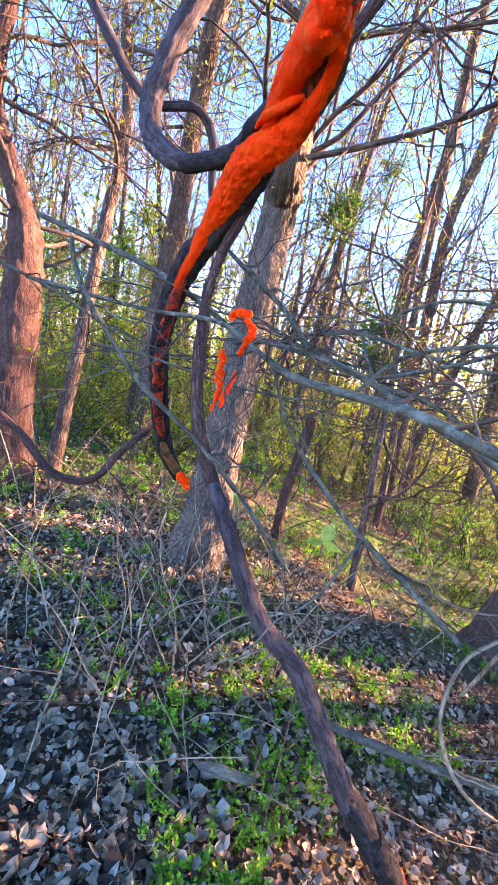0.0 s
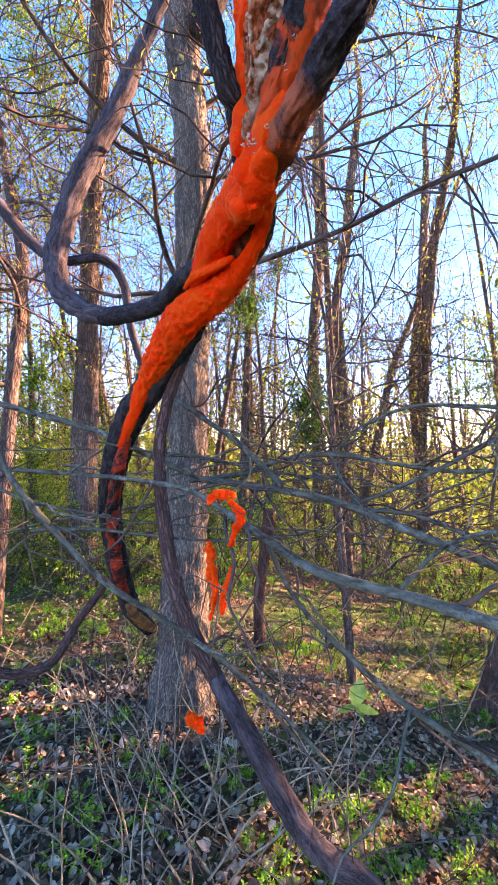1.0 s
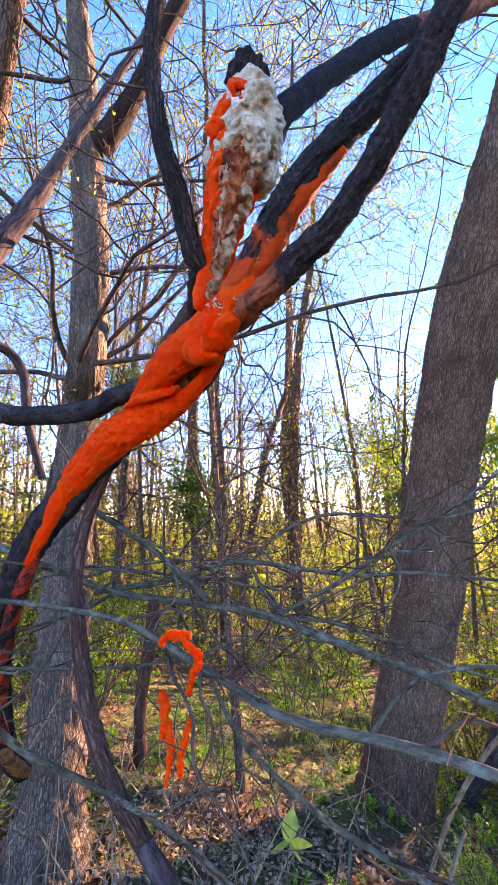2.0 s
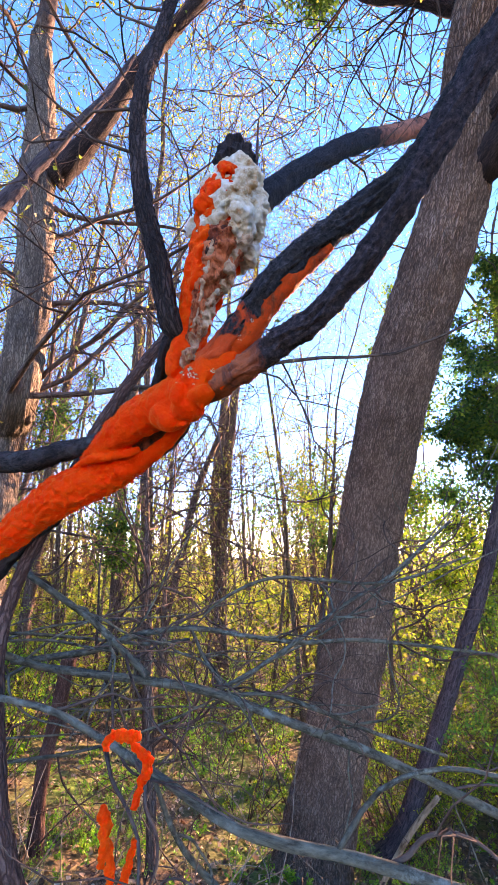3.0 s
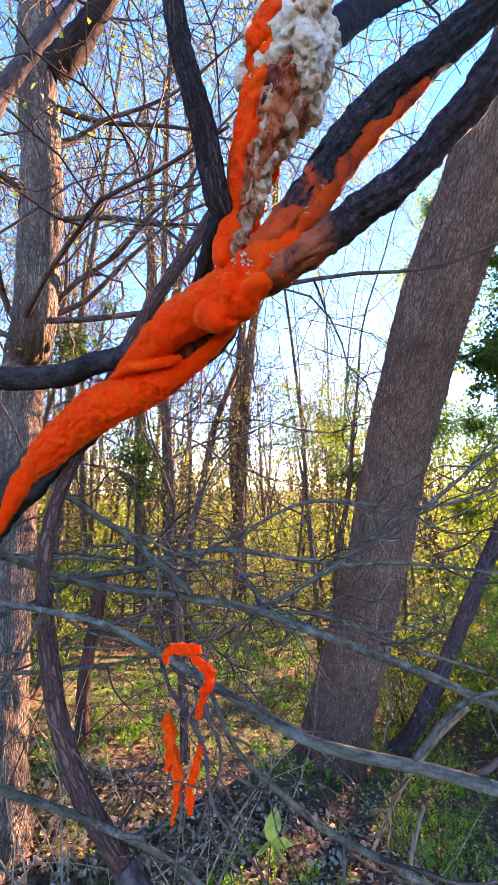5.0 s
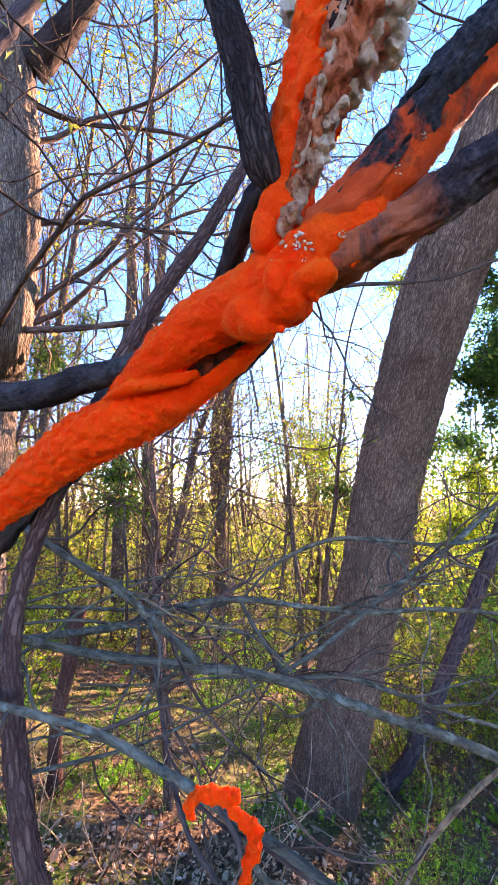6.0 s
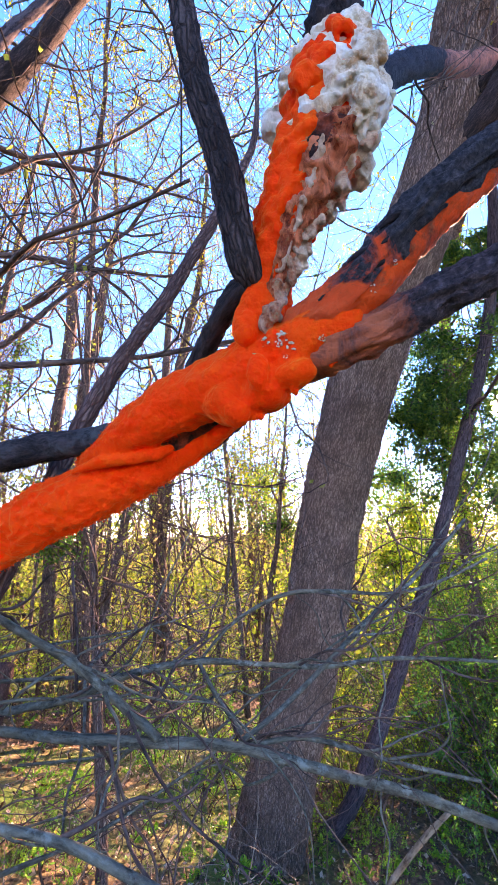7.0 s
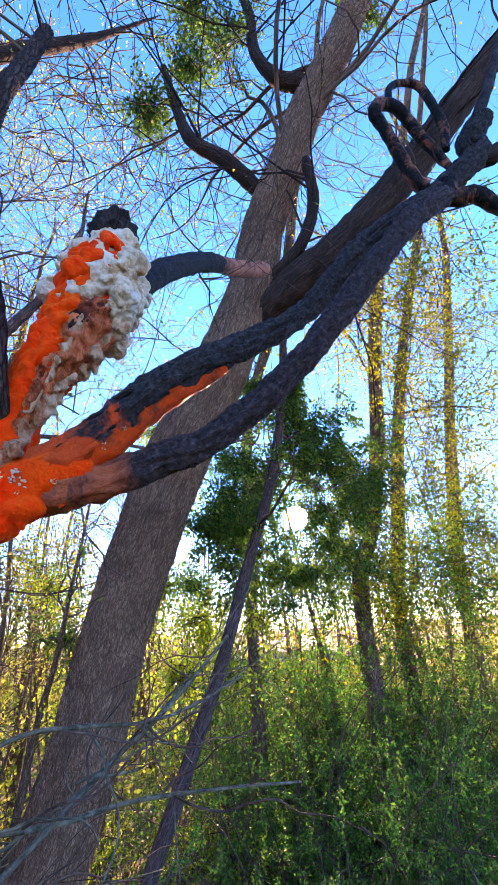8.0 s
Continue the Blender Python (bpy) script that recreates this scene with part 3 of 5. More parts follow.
    for pts, many, mat, text in ROPES:
        s = Shape()
        s.tube([(*p[:3], p[3] * 0.4) for p in pts], 18, 10, 0.7, 90)
        for k in range(many * (len(pts) - 1)):
            f = (k + rng.random()) / many
            if noise.noise(Vector((f * 2.3, many, 0.5))) < -0.22:
                continue
            i = min(int(f), len(pts) - 2)
            p, q = Vector(pts[i][:3]).lerp(Vector(pts[i + 1][:3]), f - i), pts[i][3]
            z = q * rng.choice((0.15, 0.22, 0.3, 0.42, 0.55))
            s.lump(p + rand_dir(rng) * q * rng.uniform(0.3, 1.15), (z, z, z * rng.uniform(0.8, 2.0)), 0.5, 110, 7, 10)
        fuse(add("crust", s, mat, stub, text), 0.002, 1)
    add("cap", limb([(0.115, 0.692, 2.49, 0.022), (0.12, 0.693, 2.515, 0.036), (0.125, 0.697, 2.545, 0.033), (0.131, 0.702, 2.562, 0.026), (0.133, 0.704, 2.57, 0.01)], 34, 10, 0.3, 60, ridges=11, ridge=0.12), BARK_DARK, stub, "blackened broken bark cap")
    # knobbly foam round the head of the stub: large curds, each set with small ones
    a, b = (Vector(p) for p in ((0.102, 0.726, 2.352), (0.13, 0.685, 2.508)))
    axis = (b - a).normalized()
    u = axis.cross(Vector((0, 0, 1))).normalized()
    w = axis.cross(u)
    bare = [Vector(p) for p in ((0.074, 0.686, 2.43), (0.06, 0.7, 2.405), (0.086, 0.667, 2.462))]
    hollow = Vector((0.092, 0.69, 2.332))
    s = Shape()
    s.tube([(*a.lerp(b, k / 6), (0.038, 0.05, 0.055, 0.054, 0.05, 0.044, 0.035)[k]) for k in range(7)], 40, 6, 0.25, 60)
    for k in range(95):
        h = (k + rng.random()) / 95
        ang = 2.4 * k + rng.uniform(-0.5, 0.5)
        out = u * math.cos(ang) + w * math.sin(ang)
        rad = 0.051 + 0.012 * math.sin(math.pi * min(1, h * 1.3)) - 0.024 * h * h
        c = a.lerp(b, h) + out * rad * rng.uniform(0.82, 1.0)
        if h < 0.12 and out.x < -0.3:
            continue
        if min((c - p).length for p in bare) < 0.034 or (c - hollow).length < 0.024:
            continue
        q = rng.uniform(0.008, 0.024) * (1.1 - 0.3 * h)
        s.lump(c, (q, q, q * rng.uniform(0.8, 1.1)), 0.55, 60, 10, 14)
        for _ in range(24):
            o = (rand_dir(rng) + out * 0.7).normalized()
            z = q * rng.uniform(0.12, 0.42)
            s.lump(c + o * q * 0.95, (z, z, z), 0.5, 110, 5, 8)
    fuse(add("foam", s, FOAM, stub, "knobbly white and cream foam"), 0.0016, 0)
    s = Shape()
    for p in bare:
        for _ in range(20):
            q = rng.uniform(0.005, 0.011)
            s.lump(a.lerp(b, 0.7).lerp(p, rng.uniform(0.8, 1.05)) + rand_dir(rng) * 0.013, (q, q, q * 1.2), 0.4, 80, 8, 11)
    fuse(add("slime_patch", s, SLIME, stub, "orange slime showing through the foam"), 0.0025, 2)
    arm = add("branch", limb([(0.085, 0.85, 2.1, 0.02), (0.103, 0.78, 2.127, 0.0295), (0.118, 0.7, 2.165, 0.0255), (0.153, 0.615, 2.238, 0.0235), (0.203, 0.555, 2.292, 0.0205), (0.31, 0.45, 2.402, 0.018), (0.36, 0.34, 2.54, 0.0198), (0.42, 0.2, 2.65, 0.0206), (0.46, 0.1, 2.75, 0.0232), (0.454, 0.105, 2.783, 0.0232), (0.453, 0.071, 2.831, 0.0194), (0.45, 0.06, 2.847, 0.0078)], 56, 22, 0.17, 40, furrow=0.008, pitch=110), ARM_UPPER, root, "blackened branch with lichen specks and broken end")
    add("slime_run", limb([(0.113, 0.776, 2.115, 0.025), (0.126, 0.696, 2.15, 0.021), (0.143, 0.656, 2.186, 0.0185), (0.163, 0.611, 2.224, 0.0165), (0.186, 0.582, 2.247, 0.0115), (0.212, 0.55, 2.273, 0.006)], 36, 16, 0.16, 60, furrow=0.0015, pitch=120), SLIME_ARM, arm, "orange slime along the underside")
    # dark slivers set along the orange, on the side that faces the camera
    near, tip = Vector((0.103, 0.78, 2.125)), Vector((0.155, 0.615, 2.232))
    along = (tip - near).normalized()
    front = Vector((-0.62, -0.3, -0.5))
    front = (front - along * front.dot(along)).normalized()
    over = along.cross(front)
    for f, tilt, ln, w in ((0.28, 0.5, 0.016, 0.0028), (0.36, 0.1, 0.024, 0.0034), (0.46, 0.35, 0.02, 0.0028), (0.55, 0.75, 0.028, 0.0036), (0.6, -0.1, 0.02, 0.003), (0.7, 0.3, 0.03, 0.004), (0.78, 0.8, 0.03, 0.0045), (0.2, -0.25, 0.014, 0.0026)):
        c = near.lerp(tip, f) + (front * math.cos(tilt) - over * math.sin(tilt)) * 0.031
        q = [(*(c - along * ln * 0.5 - over * 0.002), w * 0.3), (*c, w), (*(c + along * ln * 0.5 + over * 0.003), w * 0.3)]
        add("gash", limb(q, 10, 6, 0.4, 90), BARK_DARK, arm, "dark gash in the slime")
    def crooked_twig(pts, mat):
        add("crooked_twig", limb(pts, 14, 8, 0.18, 60), mat, arm)

    crooked_twig([(0.409, 0.207, 2.665, 0.0149), (0.395, 0.222, 2.681, 0.0128), (0.371, 0.238, 2.742, 0.0119), (0.346, 0.254, 2.804, 0.012), (0.333, 0.261, 2.825, 0.012), (0.339, 0.248, 2.849, 0.0122), (0.362, 0.22, 2.854, 0.0112), (0.394, 0.195, 2.81, 0.0112), (0.424, 0.166, 2.748, 0.01), (0.435, 0.151, 2.715, 0.0066)], SLIME_PINK)
    crooked_twig([(0.355, 0.229, 2.859, 0.0078), (0.359, 0.223, 2.908, 0.0069), (0.377, 0.2, 2.942, 0.007), (0.404, 0.163, 2.946, 0.0083), (0.422, 0.147, 2.897, 0.0094), (0.432, 0.14, 2.832, 0.0103), (0.434, 0.149, 2.77, 0.0078)], SLIME_PINK)
    crooked_twig([(0.424, 0.172, 2.667, 0.0213), (0.419, 0.171, 2.628, 0.0167), (0.435, 0.132, 2.632, 0.0156), (0.461, 0.099, 2.61, 0.0146), (0.486, 0.067, 2.588, 0.0135)], SLIME_PINK)
    crooked_twig([(0.455, 0.11, 2.762, 0.0134), (0.474, 0.083, 2.75, 0.0168), (0.484, 0.043, 2.766, 0.0168), (0.498, -0.008, 2.785, 0.0145)], BARK_DARK)
    crooked_twig([(0.447, 0.076, 2.838, 0.0113), (0.479, 0.032, 2.939, 0.0108), (0.53, -0.021, 3.086, 0.0104), (0.595, -0.089, 3.266, 0.01), (0.67, -0.202, 3.47, 0.0094)], BARK_DARK)
    arm = add("branch", limb([(0.085, 0.85, 2.1, 0.02), (0.112, 0.785, 2.105, 0.03), (0.134, 0.705, 2.11, 0.0245), (0.17, 0.615, 2.137, 0.0215), (0.2, 0.56, 2.165, 0.0189), (0.24, 0.45, 2.26, 0.0189), (0.28, 0.35, 2.39, 0.0189), (0.33, 0.26, 2.52, 0.0189), (0.375, 0.2, 2.59, 0.018), (0.417, 0.169, 2.634, 0.0094)], 52, 22, 0.16, 36, furrow=0.007, pitch=110), ARM_LOWER, root, "dark branch with orange-pink base")
    arm = add("branch", limb([(0.1, 0.71, 2.41, 0.02), (0.17, 0.7, 2.46, 0.025), (0.32, 0.735, 2.65, 0.026), (0.54, 0.765, 2.885, 0.027), (0.79, 0.775, 3.085, 0.028), (0.99, 0.76, 3.25, 0.03)], 32, 14, 0.16, 34, furrow=0.003, pitch=110), PINK_END, root, "dark broken branch with pink film")
    add("branch", limb([(0.066, 0.815, 2.19, 0.01), (0.036, 0.8, 2.225, 0.0192), (0.01, 0.8, 2.34, 0.0192), (-0.02, 0.815, 2.48, 0.0176), (-0.033, 0.83, 2.65, 0.0167), (-0.025, 0.84, 2.8, 0.0167), (0.01, 0.86, 2.98, 0.0159), (0.06, 0.9, 3.25, 0.0142)], 44, 20, 0.1, 40, furrow=0.004, pitch=130), BARK_FURROW, root, "dark upright branch with furrowed bark")
    add("branch", limb([(0.05, 0.81, 2.2, 0.016), (0.052, 0.85, 2.19, 0.016), (0.062, 0.9, 2.175, 0.016), (0.07, 0.95, 2.15, 0.016), (0.06, 0.97, 2.11, 0.014)], 16, 8, 0.2, 50), BARK_DARK, root, "short charred branch stump")
    arm = add("branch", limb([(0.02, 0.995, 2.062, 0.012), (-0.025, 1.075, 2.045, 0.02), (-0.085, 1.2, 2.045, 0.0245), (-0.14, 1.33, 2.045, 0.028), (-0.25, 1.47, 2.06, 0.029), (-0.37, 1.58, 2.08, 0.03)], 20, 10, 0.14, 40), BARK_DARK, root, "blackened side branch")
    add("branch_end", limb([(-0.35, 1.56, 2.075, 0.0270), (-0.46, 1.66, 2.13, 0.0372), (-0.56, 1.74, 2.22, 0.0393), (-0.605, 1.8, 2.34, 0.0415), (-0.61, 1.85, 2.47, 0.0437), (-0.54, 1.91, 2.76, 0.0437), (-0.39, 1.93, 3.07, 0.0404), (-0.24, 1.91, 3.39, 0.0290), (-0.1, 1.9, 3.7, 0.0218), (0.08, 1.9, 4.1, 0.0168), (0.2, 1.95, 4.5, 0.0101)], 36, 14, 0.18, 24, furrow=0.006, pitch=70), LIMB_GREY, arm, "crooked grey upper branch")
    add("branch_end", limb([(-0.977, 1.886, 2.804, 0.0218), (-0.845, 1.88, 2.629, 0.0237), (-0.749, 1.906, 2.504, 0.0222), (-0.631, 1.919, 2.424, 0.0206), (-0.469, 1.957, 2.45, 0.0193), (-0.391, 2.003, 2.366, 0.0198), (-0.372, 2.055, 2.182, 0.0182), (-0.311, 2.106, 1.934, 0.0166)], 14, 8, 0.1, 24), LIMB_GREY, arm, "arched bluish grey branch")
    # fine twigs at the ends of the high branches
    def tip_twigs(pts):
        s = Shape()
        twigs_along(s, rng, pts, 5, 0.5, 0.004, 2, first=0.5)
        ob = add("twig", s, TWIG, root)
        ob["kind"] = "stuff"

    tip_twigs([(0.066, 0.815, 2.19, 0.01), (0.036, 0.8, 2.225, 0.0192), (0.01, 0.8, 2.34, 0.0192), (-0.02, 0.815, 2.48, 0.0176), (-0.033, 0.83, 2.65, 0.0167), (-0.025, 0.84, 2.8, 0.0167), (0.01, 0.86, 2.98, 0.0159), (0.06, 0.9, 3.25, 0.0142)])
    tip_twigs([(0.1, 0.71, 2.41, 0.02), (0.17, 0.7, 2.46, 0.025), (0.32, 0.735, 2.65, 0.026), (0.54, 0.765, 2.885, 0.027), (0.79, 0.775, 3.085, 0.028), (0.99, 0.76, 3.25, 0.03)])
    tip_twigs([(-0.35, 1.56, 2.075, 0.0270), (-0.46, 1.66, 2.13, 0.0372), (-0.56, 1.74, 2.22, 0.0393), (-0.605, 1.8, 2.34, 0.0415), (-0.61, 1.85, 2.47, 0.0437), (-0.54, 1.91, 2.76, 0.0437), (-0.39, 1.93, 3.07, 0.0404), (-0.24, 1.91, 3.39, 0.0290), (-0.1, 1.9, 3.7, 0.0218), (0.08, 1.9, 4.1, 0.0168), (0.2, 1.95, 4.5, 0.0101)])
    tip_twigs([(-0.02, 1.12, 1.08, 0.02), (-0.09, 1.18, 1.2, 0.02), (-0.135, 1.235, 1.35, 0.0187), (-0.16, 1.29, 1.58, 0.0156), (-0.145, 1.31, 1.72, 0.015), (-0.1, 1.32, 1.85, 0.0156), (-0.05, 1.3, 1.97, 0.0162), (0.01, 1.28, 2.12, 0.0175), (0.09, 1.27, 2.28, 0.0168), (0.18, 1.26, 2.43, 0.0162), (0.3, 1.26, 2.66, 0.015), (0.42, 1.27, 2.9, 0.0125), (0.52, 1.3, 3.12, 0.01), (0.6, 1.36, 3.4, 0.007), (0.66, 1.42, 3.75, 0.003)][-5:])
    return root


coated_tree()

# ---- fallen grey branches ----
FALLEN = "fallen branches"
rng = random.Random(21)


def fallen(pts, label, twigs=5, length=0.35, r=0.004, mat=BARK_GREY):
    base = Vector(pts[0][:3])
    local = [(*(Vector(p[:3]) - base), p[3]) for p in pts]
    root = thing("fallen_branch", label, "branch", FALLEN, at=base)
    part("limb", limb(local, 12, 6, 0.14, 36), mat, root)
    for _ in range(twigs):
        s = Shape()
        k = rng.uniform(0.1, 0.95) * (len(local) - 1)
        i = min(int(k), len(local) - 2)
        a, b = Vector(local[i][:3]), Vector(local[i + 1][:3])
        way = (b - a).normalized() * 0.8 + rand_dir(rng) * 0.8
        q = wander(rng, a.lerp(b, k - i), way, length * rng.uniform(0.5, 1.6), min(r, local[i][3] * 0.6), r * 0.3, 7, 0.5, -0.02)
        s.tube(q, 6, 3)
        twig = part("twig", s, TWIG if rng.random() < 0.6 else mat, root)
        for _ in range(3):
            s = Shape()
            twigs_along(s, rng, q, 1, length * 0.5, r * 0.5, 1)
            part("side_twig", s, TWIG, twig)
    return root


fallen([(-0.97, 1.712, 1.865, 0.0107), (-0.638, 1.593, 1.769, 0.01), (-0.387, 1.507, 1.69, 0.0096), (-0.241, 1.453, 1.622, 0.0093), (-0.064, 1.52, 1.528, 0.0096), (0.022, 1.431, 1.517, 0.0102), (0.111, 1.364, 1.505, 0.0102), (0.192, 1.305, 1.494, 0.011), (0.325, 1.26, 1.462, 0.0107), (0.459, 1.219, 1.405, 0.0112), (0.602, 1.172, 1.34, 0.0116), (0.755, 1.119, 1.273, 0.0121), (0.932, 1.052, 1.18, 0.0126), (1.211, 0.945, 1.025, 0.0133), (1.529, 0.815, 0.83, 0.014)], "long fallen grey branch with pale lichen caught in the thicket", 10, 0.45)
fallen([(-0.103, 1.708, 1.506, 0.0089), (-0.001, 1.626, 1.522, 0.0099), (0.104, 1.555, 1.539, 0.01), (0.215, 1.487, 1.579, 0.0092), (0.347, 1.408, 1.593, 0.0083), (0.495, 1.364, 1.565, 0.0065), (0.672, 1.298, 1.534, 0.0068), (0.86, 1.218, 1.532, 0.0059), (1.148, 1.107, 1.488, 0.0051), (1.447, 0.978, 1.432, 0.004)], "long fallen grey branch with pale lichen caught in the thicket", 10, 0.45)
fallen([(-0.898, 1.554, 1.602, 0.0075), (-0.609, 1.5, 1.571, 0.0073), (-0.367, 1.426, 1.551, 0.0069), (-0.1, 1.14, 1.53, 0.0063), (0.01, 1.02, 1.485, 0.0068), (0.085, 0.91, 1.445, 0.0071), (0.15, 0.76, 1.42, 0.0080), (0.25, 0.65, 1.41, 0.0083), (0.33, 0.55, 1.4, 0.0083), (0.42, 0.45, 1.37, 0.0083), (0.52, 0.32, 1.35, 0.0083), (0.7, 0.12, 1.33, 0.0083)], "long fallen grey branch with pale lichen caught in the thicket", 10, 0.45)
fallen([(-0.198, 1.585, 1.842, 0.0074), (-0.084, 1.501, 1.751, 0.0084), (0.05, 1.398, 1.647, 0.0081), (0.125, 1.334, 1.57, 0.0091), (0.179, 1.29, 1.51, 0.01)], "thin bare grey branch hanging among other branches", 7, 0.4)
fallen([(0.347, 1.408, 1.593, 0.0052), (0.36, 1.348, 1.525, 0.0049), (0.386, 1.291, 1.457, 0.0057)], "thin bare grey branch hanging among other branches", 7, 0.4)
fallen([(0.369, 1.279, 1.45, 0.0065), (0.476, 1.266, 1.487, 0.0059), (0.632, 1.262, 1.549, 0.0065), (0.804, 1.24, 1.637, 0.0071), (1.011, 1.217, 1.725, 0.0065), (1.272, 1.147, 1.907, 0.0057)], "thin bare grey branch hanging among other branches", 7, 0.4)
fallen([(0.215, 1.299, 1.497, 0.0052), (0.385, 1.281, 1.44, 0.0056), (0.521, 1.244, 1.424, 0.0059), (0.659, 1.213, 1.369, 0.0062), (0.806, 1.177, 1.3, 0.0055), (1.026, 1.088, 1.217, 0.0046)], "thin bare grey branch hanging among other branches", 7, 0.4)
fallen([(0.358, 1.413, 1.594, 0.0031), (0.443, 1.383, 1.672, 0.0043), (0.578, 1.333, 1.727, 0.0057), (0.725, 1.285, 1.721, 0.0059), (0.895, 1.222, 1.701, 0.0049), (1.046, 1.166, 1.716, 0.0052), (1.231, 1.076, 1.78, 0.004)], "thin bare grey branch hanging among other branches", 7, 0.4)
fallen([(0.091, 0.993, 1.434, 0.004), (0.147, 1.014, 1.31, 0.005), (0.204, 1.029, 1.23, 0.0061), (0.29, 1.018, 1.141, 0.0071), (0.378, 1.004, 1.063, 0.0073), (0.492, 0.977, 0.985, 0.0074), (0.68, 0.964, 0.843, 0.0079)], "thin bare grey branch hanging among other branches", 7, 0.4)
fallen([(-0.509, 1.114, 1.677, 0.0049), (-0.467, 1.093, 1.576, 0.0069), (-0.374, 1.07, 1.463, 0.0069), (-0.248, 1.063, 1.328, 0.0071), (-0.105, 1.072, 1.222, 0.0062), (0.062, 1.094, 1.074, 0.0055), (0.245, 1.103, 0.867, 0.0046)], "thin bare grey branch hanging among other branches", 7, 0.4)
tangle = random.Random(77)
for _ in range(12):
    p = Vector((tangle.uniform(-0.9, 0.9), tangle.uniform(1.25, 2.5), tangle.uniform(1.15, 1.75)))
    way = Vector((tangle.choice((1, 1, -1)), tangle.gauss(-0.1, 0.35), tangle.gauss(0, 0.28)))
    q = wander(tangle, p, way, tangle.uniform(0.8, 1.8), tangle.uniform(0.0035, 0.0075), 0.0018, 8, 0.17, -0.012)
    fallen(q, "thin bare grey branch hanging among other branches", 5, 0.35, 0.003)
fallen([(1.239, 1.314, 0.973, 0.0082), (1.237, 1.455, 0.805, 0.01), (1.264, 1.661, 0.522, 0.0095), (1.271, 1.824, 0.22, 0.0086), (1.266, 1.915, 0.036, 0.0089)], "pale thin dead stick leaning over the leaves", 2, 0.3, 0.004, DEADWOOD)
fallen([(1.051, 1.37, 0.677, 0.0069), (0.903, 1.3, 0.614, 0.0066), (0.828, 1.227, 0.515, 0.0064), (0.834, 1.205, 0.388, 0.0064), (0.919, 1.184, 0.239, 0.0064), (1.047, 1.176, 0.153, 0.0051), (1.225, 1.175, 0.094, 0.0051)], "pale curved dead vine above the leaf litter", 1, 0.2, 0.003, DEADWOOD)
fallen([(0.521, 1.537, 0.055, 0.0140), (0.704, 1.495, 0.048, 0.0164), (0.897, 1.41, 0.083, 0.0167), (1.19, 1.328, 0.105, 0.0169), (1.469, 1.285, 0.068, 0.0164)], "straight grey dead pole lying on the leaf litter", 2)
fallen([(-0.028, 1.366, -0.178, 0.0276), (0.078, 1.374, -0.147, 0.0297), (0.162, 1.379, -0.129, 0.0255), (0.288, 1.369, -0.134, 0.0148)], "short pale log lying on dead leaves", 1, 0.15, 0.004, DEADWOOD)
fallen([(-0.243, 1.281, -0.184, 0.0081), (-0.103, 1.295, -0.173, 0.0081), (0.078, 1.322, -0.151, 0.0103), (0.157, 1.297, -0.178, 0.0101), (0.189, 1.225, -0.227, 0.0098), (0.253, 1.168, -0.26, 0.0094)], "thin forked pale stick on dead leaves", 2, 0.2, 0.003, DEADWOOD)
fallen([(-1.451, 2.011, 1.053, 0.0189), (-1.16, 2.001, 0.905, 0.0205), (-0.951, 1.981, 0.728, 0.0205), (-0.766, 2.038, 0.706, 0.0210), (-0.653, 2.123, 0.864, 0.0181), (-0.545, 2.256, 1.007, 0.0155)], "thick brown fallen branch bent in a loop", 3, 0.4, 0.006, BARK_BROWN)
# ---- orange strips hanging on a thin vine ----
vine = tagged(part("hanging_vine", limb([(0.020, 0.873, 1.536, 0.0010), (0.040, 0.852, 1.497, 0.0011), (0.017, 0.857, 1.460, 0.0010), (-0.001, 0.857, 1.411, 0.0011), (-0.007, 0.844, 1.334, 0.0011), (-0.022, 0.834, 1.251, 0.0011)], 6, 6, 0.1, 60), TWIG), "thin dark vine hung with orange strips", "vine")


def hang_strip(pts):
    ob = part("slime_strip", limb([(*p[:3], p[3] * 0.95) for p in pts], 20, 14, 0.8, 90), SLIME)
    tagged(ob, "ragged bright orange slime strip hanging on a vine", "slime", "hanging strips")


hang_strip([(-0.015, 0.887, 1.515, 0.0057), (-0.011, 0.887, 1.530, 0.0073), (0.002, 0.881, 1.536, 0.0082), (0.017, 0.871, 1.533, 0.0090), (0.030, 0.863, 1.535, 0.0057)])
hang_strip([(0.018, 0.869, 1.526, 0.0041), (0.031, 0.856, 1.509, 0.0066), (0.038, 0.849, 1.497, 0.0090), (0.029, 0.850, 1.474, 0.0066), (0.019, 0.849, 1.445, 0.0049)])
hang_strip([(-0.019, 0.874, 1.451, 0.0049), (-0.017, 0.870, 1.434, 0.0082), (-0.017, 0.863, 1.405, 0.0090), (-0.022, 0.861, 1.381, 0.0049)])
hang_strip([(-0.014, 0.861, 1.405, 0.0049), (-0.010, 0.853, 1.381, 0.0066), (-0.013, 0.848, 1.350, 0.0049), (-0.021, 0.845, 1.320, 0.0025)])
hang_strip([(0.021, 0.840, 1.412, 0.0049), (0.012, 0.840, 1.384, 0.0057), (0.003, 0.839, 1.356, 0.0066), (0.002, 0.834, 1.332, 0.0041)])
hang_strip([(-0.061, 0.816, 1.180, 0.0096), (-0.046, 0.816, 1.165, 0.0104), (-0.036, 0.816, 1.145, 0.0032)])

